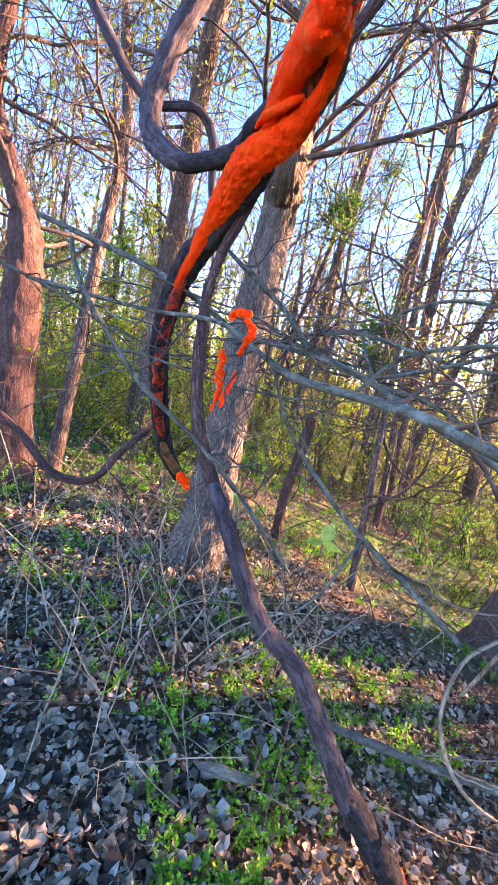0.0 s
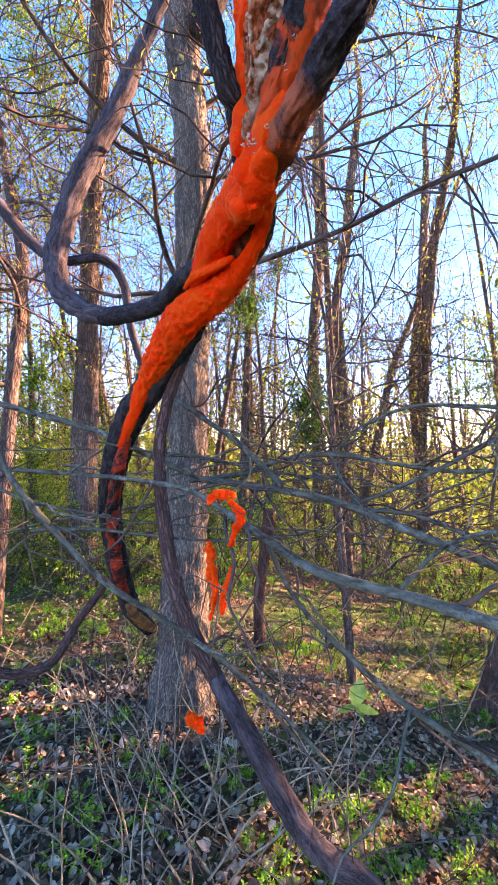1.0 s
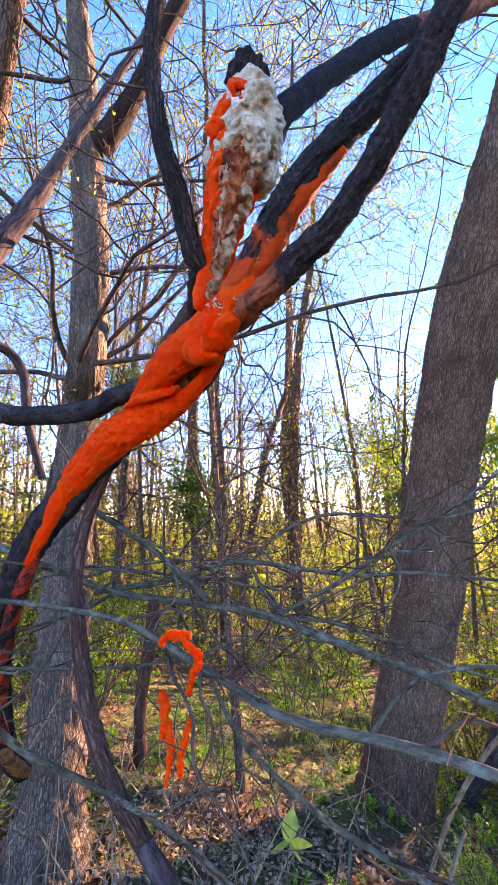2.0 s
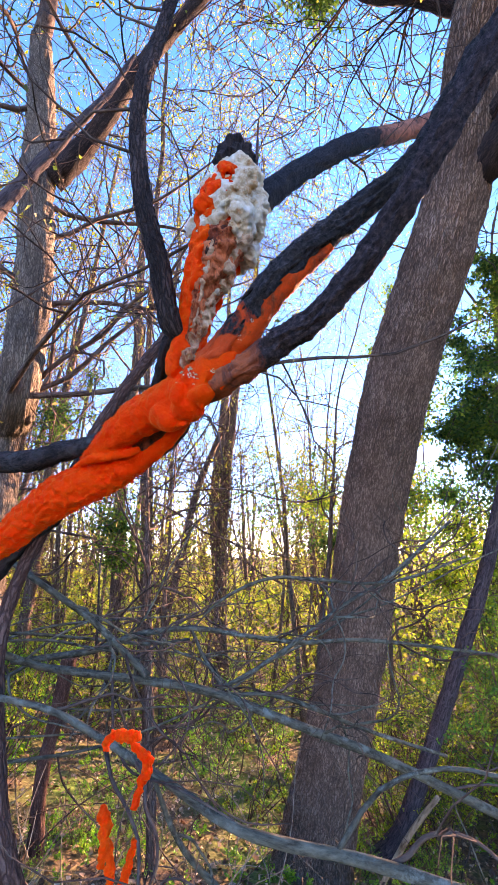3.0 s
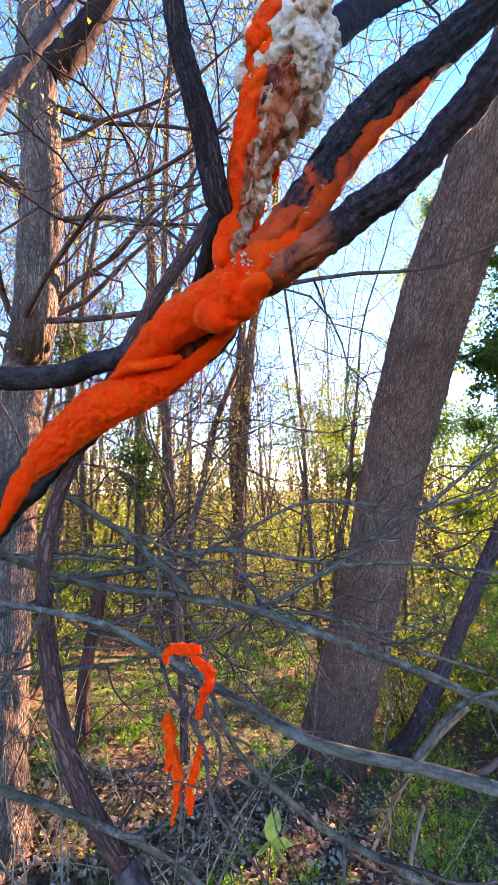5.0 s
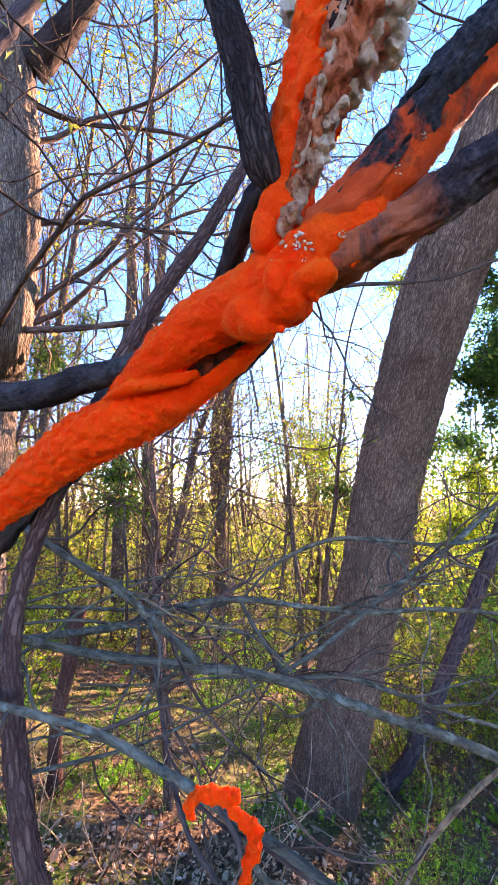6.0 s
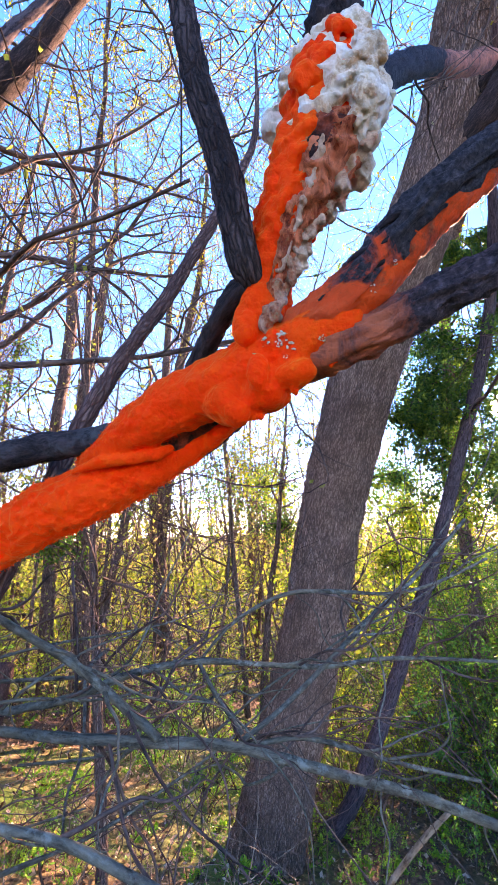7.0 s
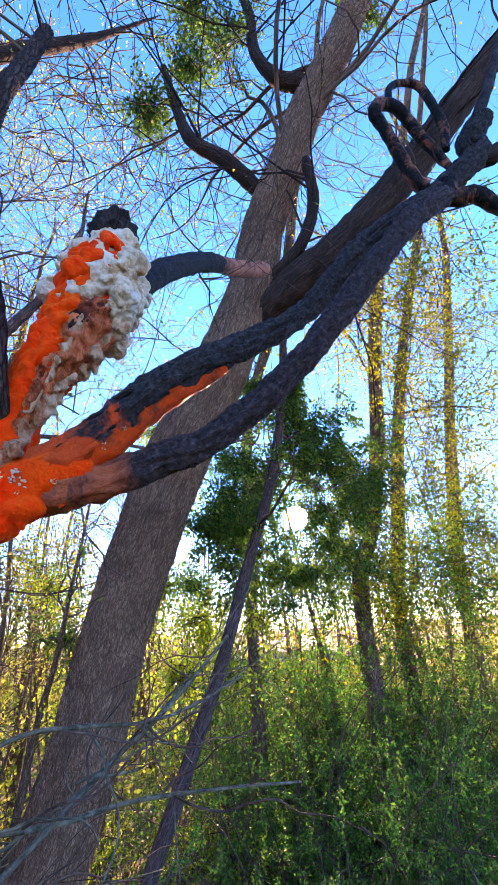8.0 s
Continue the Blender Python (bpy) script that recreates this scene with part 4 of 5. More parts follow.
# ---- leafy sprig ----
sprig = thing("seedling", "green seedling with three broad pale green leaves", "plant", at=(0.33, 1.18, 0.95))
part("stalk", limb([(0, 0, 0, 0.0012), (0.0, 0.02, -0.15, 0.0015), (0.03, 0.05, -0.5, 0.002), (0.02, 0.06, -1.25, 0.003)], 6, 4), TWIG, sprig)
for way, ln in (((0.25, 0.1, 1.0), 0.085), ((0.9, -0.3, 0.0), 0.06), ((-0.8, -0.2, 0.15), 0.055), ((0.2, -0.9, -0.1), 0.05)):
    s = Shape()
    way = Vector(way).normalized()
    side = way.cross(Vector((0.3, 1, 0.2))).normalized()
    n = 9
    for i in range(n):
        f = i / (n - 1)
        wd = ln * 0.24 * math.sin(math.pi * f ** 0.8) + 0.0006
        c = way * ln * f + Vector((0, 0, -0.15 * ln * f * f))
        s.v += [c - side * wd, c + Vector((0, -0.12 * wd, -0.1 * wd)), c + side * wd]
        if i:
            j = 3 * i
            s.f += [(j - 3, j - 2, j + 1, j), (j - 2, j - 1, j + 2, j + 1)]
    part("leaf", s, SPRIG, sprig)


# ---- standing trees ----
rng = random.Random(5)


def grow_limbs(root, local, n, limb_len, twig_r, bud, first, spread, mat=TWIG, leaf_mat=BUDS, twigs=7, leaf_size=0.03, lead=True, extra=(), bits=6):
    """Limbs of a tree, each with its own twigs, as parts; the buds are one part."""
    lv = Shape()
    sources = []
    if lead:
        top = Vector(local[-1][:3])
        sources.append(wander(rng, top, (top - Vector(local[-3][:3])).normalized(), limb_len * 3, local[-1][3], 0.008, 9, 0.14, 0.05))
    for _ in range(n):
        k = rng.uniform(first, 0.98) * (len(local) - 1)
        i = min(int(k), len(local) - 2)
        p = Vector(local[i][:3]).lerp(Vector(local[i + 1][:3]), k - i)
        r = min(local[i][3] * 0.4, 0.024)
        sources.append(wander(rng, p, rand_dir(rng) + Vector((0, 0, spread)), limb_len * rng.uniform(0.6, 1.3), r, 0.006, 7, 0.34, 0.06))
    for q in sources:
        s = Shape()
        s.tube(q, 5, 2, 0.08)
        twigs_along(s, rng, q, twigs, limb_len * 0.5, twig_r, 2, lv, bud, leaf_size, lift=-0.04, kids=4, bits=bits)
        part("limb", s, mat, root)
    for q in extra:
        s = Shape()
        s.tube(q, 26, 12, 0.12, 14, furrow=0.004, pitch=60)
        twigs_along(s, rng, q, 9, limb_len * 0.55, twig_r, 2, lv, bud, leaf_size, first=0.35, lift=-0.1, bend=0.28)
        part("limb", s, BARK_FURROW, root)
    if lv.f:
        ob = part("leaves", lv, leaf_mat, root, "sparse spring leaves")
        ob["kind"] = "stuff"


def placed_tree(pts, mat, label, sides=14, limbs=8, limb_len=2.0, twig_r=0.007, bud=2, first=0.45, rough=0.12, ridges=0, ridge=0.0, spread=0.5, steps=6, extra=(), grain=9, furrow=0.0, pitch=40.0, leaf_mat=BUDS, lead=True, leaf_size=0.03):
    base = Vector(pts[0][:3])
    root = thing("tree", label, "tree", "woodland trees", at=base)
    local = [(*(Vector(p[:3]) - base), p[3]) for p in pts]
    s = Shape()
    s.tube(local, sides, steps, rough, grain, ridges=ridges, ridge=ridge, furrow=furrow, pitch=pitch)
    part("trunk", s, mat, root)
    grow_limbs(root, local, limbs, limb_len, twig_r, bud, first, spread, leaf_mat=leaf_mat, lead=lead, leaf_size=leaf_size, extra=[[(*(Vector(p[:3]) - base), p[3]) for p in q] for q in extra])
    return root


big = placed_tree([(2.61, 3.934, -1.27, 0.5), (2.61, 3.934, -1.02, 0.3808), (2.661, 3.856, -0.639, 0.3248), (2.748, 3.66, 0.077, 0.2981), (2.818, 3.338, 1.075, 0.2827), (2.764, 2.985, 2.07, 0.2755), (2.555, 2.344, 3.132, 0.2634), (2.464, 1.874, 3.778, 0.2446), (2.414, 1.597, 4.153, 0.221), (2.331, 1.342, 4.573, 0.1975), (2.211, 1.164, 4.999, 0.1646), (2.135, 0.897, 5.419, 0.1552), (2.099, 0.649, 5.917, 0.1439), (2.114, 0.325, 6.471, 0.1383), (2.109, 0.019, 7.053, 0.127), (2.106, -0.421, 7.851, 0.1106), (2.065, -0.926, 8.791, 0.0873)], BARK_BIG, "large leaning trunk with deeply furrowed grey-brown bark", 150, 13, 2.8, 0.011, 2, 0.6, 0.05, steps=20, grain=6, furrow=0.017, pitch=42, extra=([(2.422, 1.518, 4.213, 0.0752), (2.401, 1.24, 4.343, 0.129), (2.391, 0.927, 4.483, 0.149), (2.418, 0.529, 4.72, 0.143), (2.443, 0.117, 5.065, 0.134), (2.477, -0.26, 5.45, 0.1264), (2.529, -0.718, 5.965, 0.1152), (2.587, -1.246, 6.537, 0.0988), (2.713, -1.868, 7.328, 0.0741)], [(2.176, 1.066, 5.168, 0.0376), (2.086, 1.145, 5.283, 0.0658), (1.894, 1.323, 5.515, 0.0658), (1.755, 1.563, 5.759, 0.0576), (1.679, 1.654, 6.106, 0.0444), (1.578, 1.74, 6.693, 0.031)], [(2.357, 1.332, 4.529, 0.0376), (2.311, 1.132, 4.545, 0.0593), (2.266, 0.879, 4.703, 0.0491), (2.202, 0.728, 4.984, 0.0447), (2.094, 0.707, 5.232, 0.0402), (2.055, 0.706, 5.316, 0.0268)], [(2.117, 0.532, 6.083, 0.0484), (2.032, 0.619, 6.18, 0.0775), (1.92, 0.803, 6.238, 0.063), (1.794, 0.933, 6.561, 0.0494), (1.749, 0.927, 7.117, 0.0414), (1.603, 1.051, 7.763, 0.0325)]))
placed_tree([(-0.296, 3.079, -0.279, 0.277), (-0.296, 3.079, -0.045, 0.2219), (-0.274, 3.16, 0.331, 0.1707), (-0.248, 3.339, 1.166, 0.1537), (-0.214, 3.518, 2.002, 0.1451), (-0.172, 3.671, 2.712, 0.1409), (-0.137, 3.27, 2.921, 0.1283), (-0.123, 3.279, 3.894, 0.128), (-0.179, 3.353, 4.694, 0.1243), (-0.209, 3.425, 5.454, 0.1106), (-0.285, 3.493, 6.36, 0.086)], BARK_PALE, "straight pale trunk with peeling sunlit bark", 90, 13, 2.3, 0.011, 3, 0.5, 0.13, steps=20, furrow=0.012, pitch=34, extra=([(-0.082, 3.337, 4.765, 0.1165), (0.022, 3.245, 4.87, 0.0986), (0.204, 3.055, 5.147, 0.0762), (0.411, 2.905, 5.638, 0.0691), (0.749, 2.672, 6.279, 0.0621), (1.2, 2.466, 7.132, 0.0512), (1.429, 2.362, 7.614, 0.036), (1.657, 2.257, 8.147, 0.022), (1.977, 2.111, 8.902, 0.006)],), grain=12)
placed_tree([(-2.145, 3.559, -0.174, 0.243), (-2.145, 3.559, 0.034, 0.1946), (-2.272, 3.683, 0.782, 0.169), (-2.343, 3.803, 1.488, 0.1639), (-2.411, 3.905, 2.092, 0.1536), (-2.539, 3.966, 2.48, 0.1024), (-2.753, 4.029, 2.903, 0.0819), (-2.971, 4.118, 3.48, 0.0717), (-2.967, 4.254, 4.251, 0.0614), (-2.964, 4.344, 4.766, 0.0512)], BARK_BROWN, "thick reddish trunk that forks above head height", 60, 10, 2.0, 0.01, 2, 0.45, 0.13, steps=16, grain=12, furrow=0.01, pitch=34)
placed_tree([(3.348, 3.877, -1.3, 0.13), (3.348, 3.877, -1.1, 0.1), (3.521, 3.648, -0.734, 0.082), (3.749, 3.301, 0.147, 0.074), (3.919, 3.02, 0.92, 0.07), (4.06, 2.783, 1.583, 0.066), (4.153, 2.435, 2.581, 0.0620), (4.147, 2.243, 3.051, 0.0600), (4.086, 2.034, 3.527, 0.0560), (3.998, 1.866, 4.015, 0.0500), (3.848, 1.714, 4.491, 0.0460), (3.553, 1.504, 5.164, 0.0400), (3.170, 1.218, 5.854, 0.0300)], LIMB_GREY, "dark slender leaning trunk beside the big trunk", 36, 2, 1.4, 0.009, 1, 0.5, 0.12, steps=12, furrow=0.006, pitch=50, lead=False)
placed_tree([(-1.727, 5.754, -0.35, 0.175), (-1.727, 5.774, 0.0, 0.145), (-1.707, 6.015, 2.480, 0.125), (-1.510, 5.561, 4.207, 0.115), (-1.189, 4.848, 5.485, 0.11), (-0.920, 4.090, 6.330, 0.1), (-0.710, 3.402, 6.873, 0.085), (-0.575, 2.847, 7.201, 0.06)], BARK_FAR, "tall reddish-brown trunk with young leaves beyond the glade", 30, 12, 2.0, 0.01, 5, 0.4, 0.13, steps=12, grain=12, furrow=0.01, pitch=34, leaf_mat=YOUNGLEAF, leaf_size=0.045)


def slender_tree(pts):
    pts = [(*p[:3], p[3] * 0.8) for p in pts]
    placed_tree(pts, BARK_FAR, "slender bare woodland tree with brown bark and spring buds", 12, 10, 1.9, 0.01, 3, 0.3)


slender_tree([(-2.081, 4.187, -0.177, 0.128), (-2.081, 4.187, 0.084, 0.102), (-2.077, 4.389, 1.026, 0.0907), (-2.082, 4.685, 2.412, 0.085), (-2.054, 4.864, 3.243, 0.0793), (-2.101, 5.006, 3.908, 0.0793), (-2.273, 5.146, 4.57, 0.0623), (-2.4, 5.286, 5.233, 0.051)])
slender_tree([(-2.059, 6.429, -0.226, 0.193), (-2.059, 6.429, 0.31, 0.1607), (-2.069, 6.713, 1.634, 0.1522), (-2.069, 6.979, 2.875, 0.1438), (-2.072, 7.28, 4.281, 0.1438), (-2.048, 7.564, 5.605, 0.1269), (-2.035, 7.777, 6.598, 0.11), (-1.984, 8.044, 7.839, 0.0846)])
slender_tree([(2.083, 7.041, -0.956, 0.097), (2.083, 7.041, -0.58, 0.0775), (1.95, 6.788, 0.786, 0.0697), (1.815, 6.598, 1.925, 0.0697), (1.687, 6.321, 3.365, 0.062), (1.554, 5.908, 5.334, 0.0542), (1.46, 5.484, 7.226, 0.0465)])
slender_tree([(1.145, 4.006, -0.741, 0.059), (1.145, 4.006, -0.186, 0.0492), (1.152, 4.167, 0.563, 0.0492), (1.163, 4.339, 1.365, 0.0437), (1.18, 4.511, 2.167, 0.0328), (1.202, 4.683, 2.969, 0.0219)])
slender_tree([(2.156, 9.444, -1.022, 0.169), (2.156, 9.444, 2.226, 0.1405), (2.206, 9.666, 3.258, 0.1405), (2.267, 9.888, 4.29, 0.1522), (2.475, 10.161, 5.553, 0.164), (2.677, 10.507, 7.16, 0.164), (2.706, 10.827, 8.649, 0.1522), (2.849, 11.173, 10.255, 0.1288)])
slender_tree([(2.927, 9.975, -1.203, 0.178), (2.927, 9.975, 2.277, 0.1483), (2.979, 10.339, 3.97, 0.1607), (3.074, 10.651, 5.423, 0.1483), (3.452, 10.968, 6.88, 0.1607), (3.727, 11.334, 8.577, 0.1483), (4.063, 11.702, 10.276, 0.1236)])
slender_tree([(4.888, 10.224, -1.56, 0.234), (4.888, 10.224, 0.948, 0.1952), (4.938, 10.525, 2.349, 0.1952), (5.092, 10.827, 3.752, 0.1822), (5.428, 11.132, 5.157, 0.1692), (5.782, 11.519, 6.945, 0.1562), (6.131, 11.961, 8.987, 0.1301)])
slender_tree([(2.883, 8.564, -1.194, 0.106), (2.883, 8.564, 0.47, 0.0885), (3.299, 8.849, 1.775, 0.0995), (3.768, 9.157, 3.189, 0.0995), (4.299, 9.397, 4.28, 0.0885), (4.938, 9.662, 5.481, 0.0774)])
slender_tree([(4.547, 9.559, -1.507, 0.172), (4.547, 9.559, 1.09, 0.1431), (4.432, 9.103, 2.852, 0.1562), (4.378, 8.685, 4.361, 0.1431), (4.385, 8.307, 5.618, 0.1171), (4.5, 7.791, 7.123, 0.0911)])


def leafy_tree(pts):
    placed_tree(pts, BARK_FAR, "slender tree with fresh yellow-green leaves lit from behind", 12, 12, 3.4, 0.012, 5, 0.45, leaf_mat=YOUNGLEAF, leaf_size=0.05)


leafy_tree([(9.342, 2.394, -2.011, 0.211), (9.342, 2.394, 2.372, 0.1757), (8.944, 1.837, 3.752, 0.1522), (8.483, 1.407, 5.141, 0.1522), (7.883, 1.049, 6.753, 0.1405), (7.402, 0.66, 8.145, 0.1288), (6.975, 0.056, 9.631, 0.1054), (6.435, -0.739, 11.54, 0.082)])
leafy_tree([(11.545, 2.01, -2.127, 0.197), (11.545, 2.01, 1.884, 0.164), (10.846, 1.593, 3.766, 0.164), (10.068, 1.088, 5.896, 0.1503), (9.323, 0.393, 8.139, 0.123), (8.663, -0.473, 10.371, 0.0956)])
leafy_tree([(7.839, 4.209, -1.899, 0.145), (7.839, 4.209, 1.843, 0.1157), (7.418, 3.943, 2.989, 0.1157), (6.866, 3.662, 4.425, 0.1053), (6.342, 3.225, 5.857, 0.0949), (5.78, 2.186, 7.566, 0.1041), (5.288, 1.597, 9.174, 0.0833)])
leafy_tree([(14.749, 0.557, -2.229, 0.203), (14.749, 0.557, 2.846, 0.1692), (13.634, 0.091, 5.653, 0.1692), (12.481, -0.604, 8.758, 0.1353), (11.329, -1.299, 11.863, 0.1015)])
stump = tagged(part("broken_stump", limb([(0.346, 4.222, -0.477, 0.062), (0.346, 4.222, 0.182, 0.0515), (0.392, 4.144, 0.553, 0.0515), (0.431, 4.076, 0.877, 0.0562), (0.452, 4.039, 1.062, 0.0562)], 12, 6, 0.2, 20), BARK_BROWN), "thin broken stump with a splintered top", "stump")


# ---- the wood round about: a few grown forms, set out many times ----
def far_tree(label, height, lean, bud, leaf_mat, n=11, girth=0.105, mat=BARK_FAR):
    root = thing("tree", label, "tree", "woodland trees")
    pts = [(0, 0, -0.4, girth * 1.3), (0, 0, 0.0, girth)]
    p, way = Vector((0, 0, 0)), Vector((lean, 0, 1)).normalized()
    for i in range(7):
        way = (way + rand_dir(rng) * 0.09 + Vector((0, 0, 0.06))).normalized()
        p = p + way * height / 7
        pts.append((*p, girth * (0.95 - 0.105 * (i + 1))))
    s = Shape()
    s.tube(pts, 9, 4, 0.12, 6)
    part("trunk", s, mat, root)
    grow_limbs(root, pts, n, height * 0.24, 0.012 if girth > 0.06 else 0.008, bud, 0.3, 0.5, leaf_mat=leaf_mat, twigs=7, leaf_size=0.045, bits=3)
    return root


def shrub(label, height, stems, leaf_n, leaf_mat, leaf_size, spread=0.5, twigs=8):
    root = thing("shrub", label, "shrub", "undergrowth")
    lv = Shape()
    for _ in range(stems):
        a = rng.uniform(0, 2 * math.pi)
        p = Vector((math.cos(a), math.sin(a), 0)) * rng.uniform(0, 0.35) + Vector((0, 0, -0.15))
        q = wander(rng, p, Vector((math.cos(a) * spread, math.sin(a) * spread, 1)), height * rng.uniform(0.6, 1.1), 0.011, 0.003, 7, 0.22, -0.02)
        s = Shape()
        s.tube(q, 4, 1, cap=False)
        twigs_along(s, rng, q, twigs, height * 0.24, 0.004, 1, lv, leaf_n, leaf_size, lift=0.0, first=0.15, bits=2)
        part("stem", s, TWIG, root)
    if lv.f:
        ob = part("leaves", lv, leaf_mat, root)
        ob["kind"] = "stuff"
    return root


TREES = [far_tree("slender bare woodland tree with yellow-green buds", h, l, b, m, n) for h, l, b, m, n in ((9.5, 0.12, 5, BUDS, 10), (11, 0.05, 3, BUDS, 10), (8, 0.2, 6, SHRUBLEAF, 10), (12, 0.1, 5, BUDS, 11))]
SAPLINGS = [far_tree("thin bare sapling with pale grey bark and a few buds", h, l, 3, BUDS, 9, g, BARK_PALE) for h, l, g in ((5.5, 0.15, 0.035), (7.0, 0.08, 0.045), (4.5, 0.25, 0.028))]
SHRUBS = [shrub("leafy yellow-green shrub in the undergrowth", h, n, k, m, z) for h, n, k, m, z in ((1.7, 10, 20, SHRUBLEAF, 0.03), (2.3, 9, 24, SHRUBLEAF, 0.032), (1.2, 10, 24, HERB, 0.028))]
GREENS = [shrub("dense green shrub in the shade of the trees", h, n, k, m, z, 0.55, 11) for h, n, k, m, z in ((2.6, 12, 44, EVERGREEN, 0.03), (2.2, 12, 46, LUSH, 0.028), (1.6, 13, 40, LUSH, 0.026))]
BARE = [shrub("tangle of thin bare stems", h, n, 0, HERB, 0.05, 0.7) for h, n in ((1.6, 9), (2.4, 8))]


def scatter(kinds, count, az, dist, scale, seed, keep=lambda x, y: True, first=None):
    r = random.Random(seed)
    used = set()
    done = 0
    for _ in range(count * 4):
        if done >= count:
            break
        a, d = radians(r.uniform(*az)), math.sqrt(r.uniform(dist[0] ** 2, dist[1] ** 2))
        x, y = d * math.cos(a), 0.3 + d * math.sin(a)
        if not keep(x, y) or sun_gap((x, y, 1.92 + SUN_SEEN.z * d), 0.3) or 8 < math.degrees(a) < 32 and d > 5 and kinds is TREES and r.random() < 0.5:
            continue
        k = r.randrange(len(kinds))
        q = r.uniform(*scale)
        m = Matrix.Translation(on_ground(x, y)) @ Euler((r.gauss(0, 0.05), r.gauss(0, 0.05), r.uniform(0, 6.28))).to_matrix().to_4x4() @ Matrix.Scale(q, 4)
        if k in used:
            copy_thing(kinds[k], m)
        elif first is None:
            kinds[k].matrix_basis = m
            used.add(k)
        else:
            copy_thing(kinds[k], m)
        done += 1
    for k in range(len(kinds)):
        if k not in used and first is None:
            kinds[k].matrix_basis = Matrix.Translation(on_ground(-9 - 2 * k, 6))


def clear(x, y):
    """Keeps the glade, and the lines of sight to the nearer trunks, open."""
    return not (-2.2 < x < 3.2 and y < 4.6)


scatter(TREES, 46, (-14, 132), (6.5, 24), (0.7, 1.15), 11, clear)
scatter(TREES, 9, (-16, 24), (9, 20), (0.75, 1.1), 17, clear, False)
scatter(SHRUBS[:2], 18, (28, 46), (5.2, 9.5), (0.55, 0.95), 19, lambda x, y: not (x < 4.2 and y < 3.6), False)
scatter(SHRUBS[2:], 16, (20, 52), (2.7, 5.2), (0.28, 0.5), 20, lambda x, y: True, False)
scatter(SHRUBS[2:], 16, (72, 128), (2.3, 4.8), (0.2, 0.42), 21, lambda x, y: True, False)
scatter(SAPLINGS, 44, (28, 125), (6, 17), (0.8, 1.3), 22, clear)
scatter(SHRUBS, 80, (22, 150), (4.8, 17), (0.7, 1.3), 12, clear)
scatter(TREES, 12, (88, 124), (6.5, 13), (0.8, 1.15), 16, clear, False)
scatter(SHRUBS[:2], 24, (88, 145), (4.6, 9.5), (0.8, 1.35), 15, clear, False)
scatter(GREENS, 46, (6.5, 27), (6.2, 13), (1.0, 1.5), 13, clear)
for x, y, turn, size in ((4.9, 1.9, 0.4, 0.85), (5.3, 2.5, 2.1, 0.9), (5.5, 1.6, 4.0, 0.7)):
    copy_thing(GREENS[1], Matrix.Translation(on_ground(x, y)) @ Matrix.Rotation(turn, 4, "Z") @ Matrix.Scale(size, 4))
scatter(SAPLINGS, 12, (36, 84), (8, 16), (0.9, 1.4), 24, clear, False)
scatter(GREENS, 12, (-30, -8), (10.5, 16), (1.0, 1.5), 18, clear, False)
scatter(BARE, 28, (10, 140), (4.3, 12), (0.7, 1.2), 14, lambda x, y: not (-1.2 < x < 2.6 and y < 4.2))


# ---- evergreen clumps and climbers in the trees ----
def clump(at, size, n, mat, leaf, label, seed, twigs=26, thick=0.006, loose=0.1):
    r = random.Random(seed)
    root = thing("leaf_clump", label, "foliage", "leaf clumps", at=at)
    s, lv = Shape(), Shape()
    for _ in range(twigs):
        q = wander(r, Vector((r.gauss(0, loose), r.gauss(0, loose), r.gauss(0, loose - 0.1))) * size, rand_dir(r), size * r.uniform(0.5, 1.25), thick, 0.002, 6, 0.5, -0.03)
        s.tube(q, 3, 2, cap=False)
        for _ in range(n):
            p = Vector(q[r.randrange(1, 7)][:3]) + rand_dir(r) * size * 0.14
            if sun_gap(Vector(at) + p, 0.12):
                continue
            (lv.leaf if leaf > 0.07 else lv.blade)(p, rand_dir(r) - Vector((0, 0, 0.5)), rand_dir(r), leaf * r.uniform(0.6, 1.3), leaf * 0.5)
    ob = part("twig", s, TWIG, root)
    ob["kind"] = "stuff"
    ob = part("leaves", lv, mat, root)
    ob["kind"] = "stuff"


for k, p in enumerate([(1.839, 1.208, 7.224, 0.0055), (1.681, 1.562, 6.709, 0.0052), (1.61, 1.941, 6.24, 0.0051), (2.593, -0.047, 7.856, 0.006), (1.756, 1.468, 7.652, 0.0057)]):
    clump(p[:3], (0.55, 0.4, 0.35, 0.3, 0.45)[k], 60, EVERGREEN, 0.045, "hanging clump of small dark evergreen leaves", 60 + k)
for k, p in enumerate([(4.579, 1.964, 4.190), (4.339, 2.444, 3.760), (5.004, 1.553, 4.000), (4.195, 2.718, 3.070), (5.605, 1.796, 3.248), (4.764, 2.653, 2.663), (5.809, 2.190, 2.628), (5.979, 1.403, 3.757), (4.138, 1.976, 4.563)]):
    clump(p, (0.55, 0.5, 0.5, 0.4, 0.45, 0.5, 0.45, 0.45, 0.35)[k], 120, EVERGREEN, 0.055, "dense dark evergreen foliage against the sun", 70 + k, 40, loose=0.55)
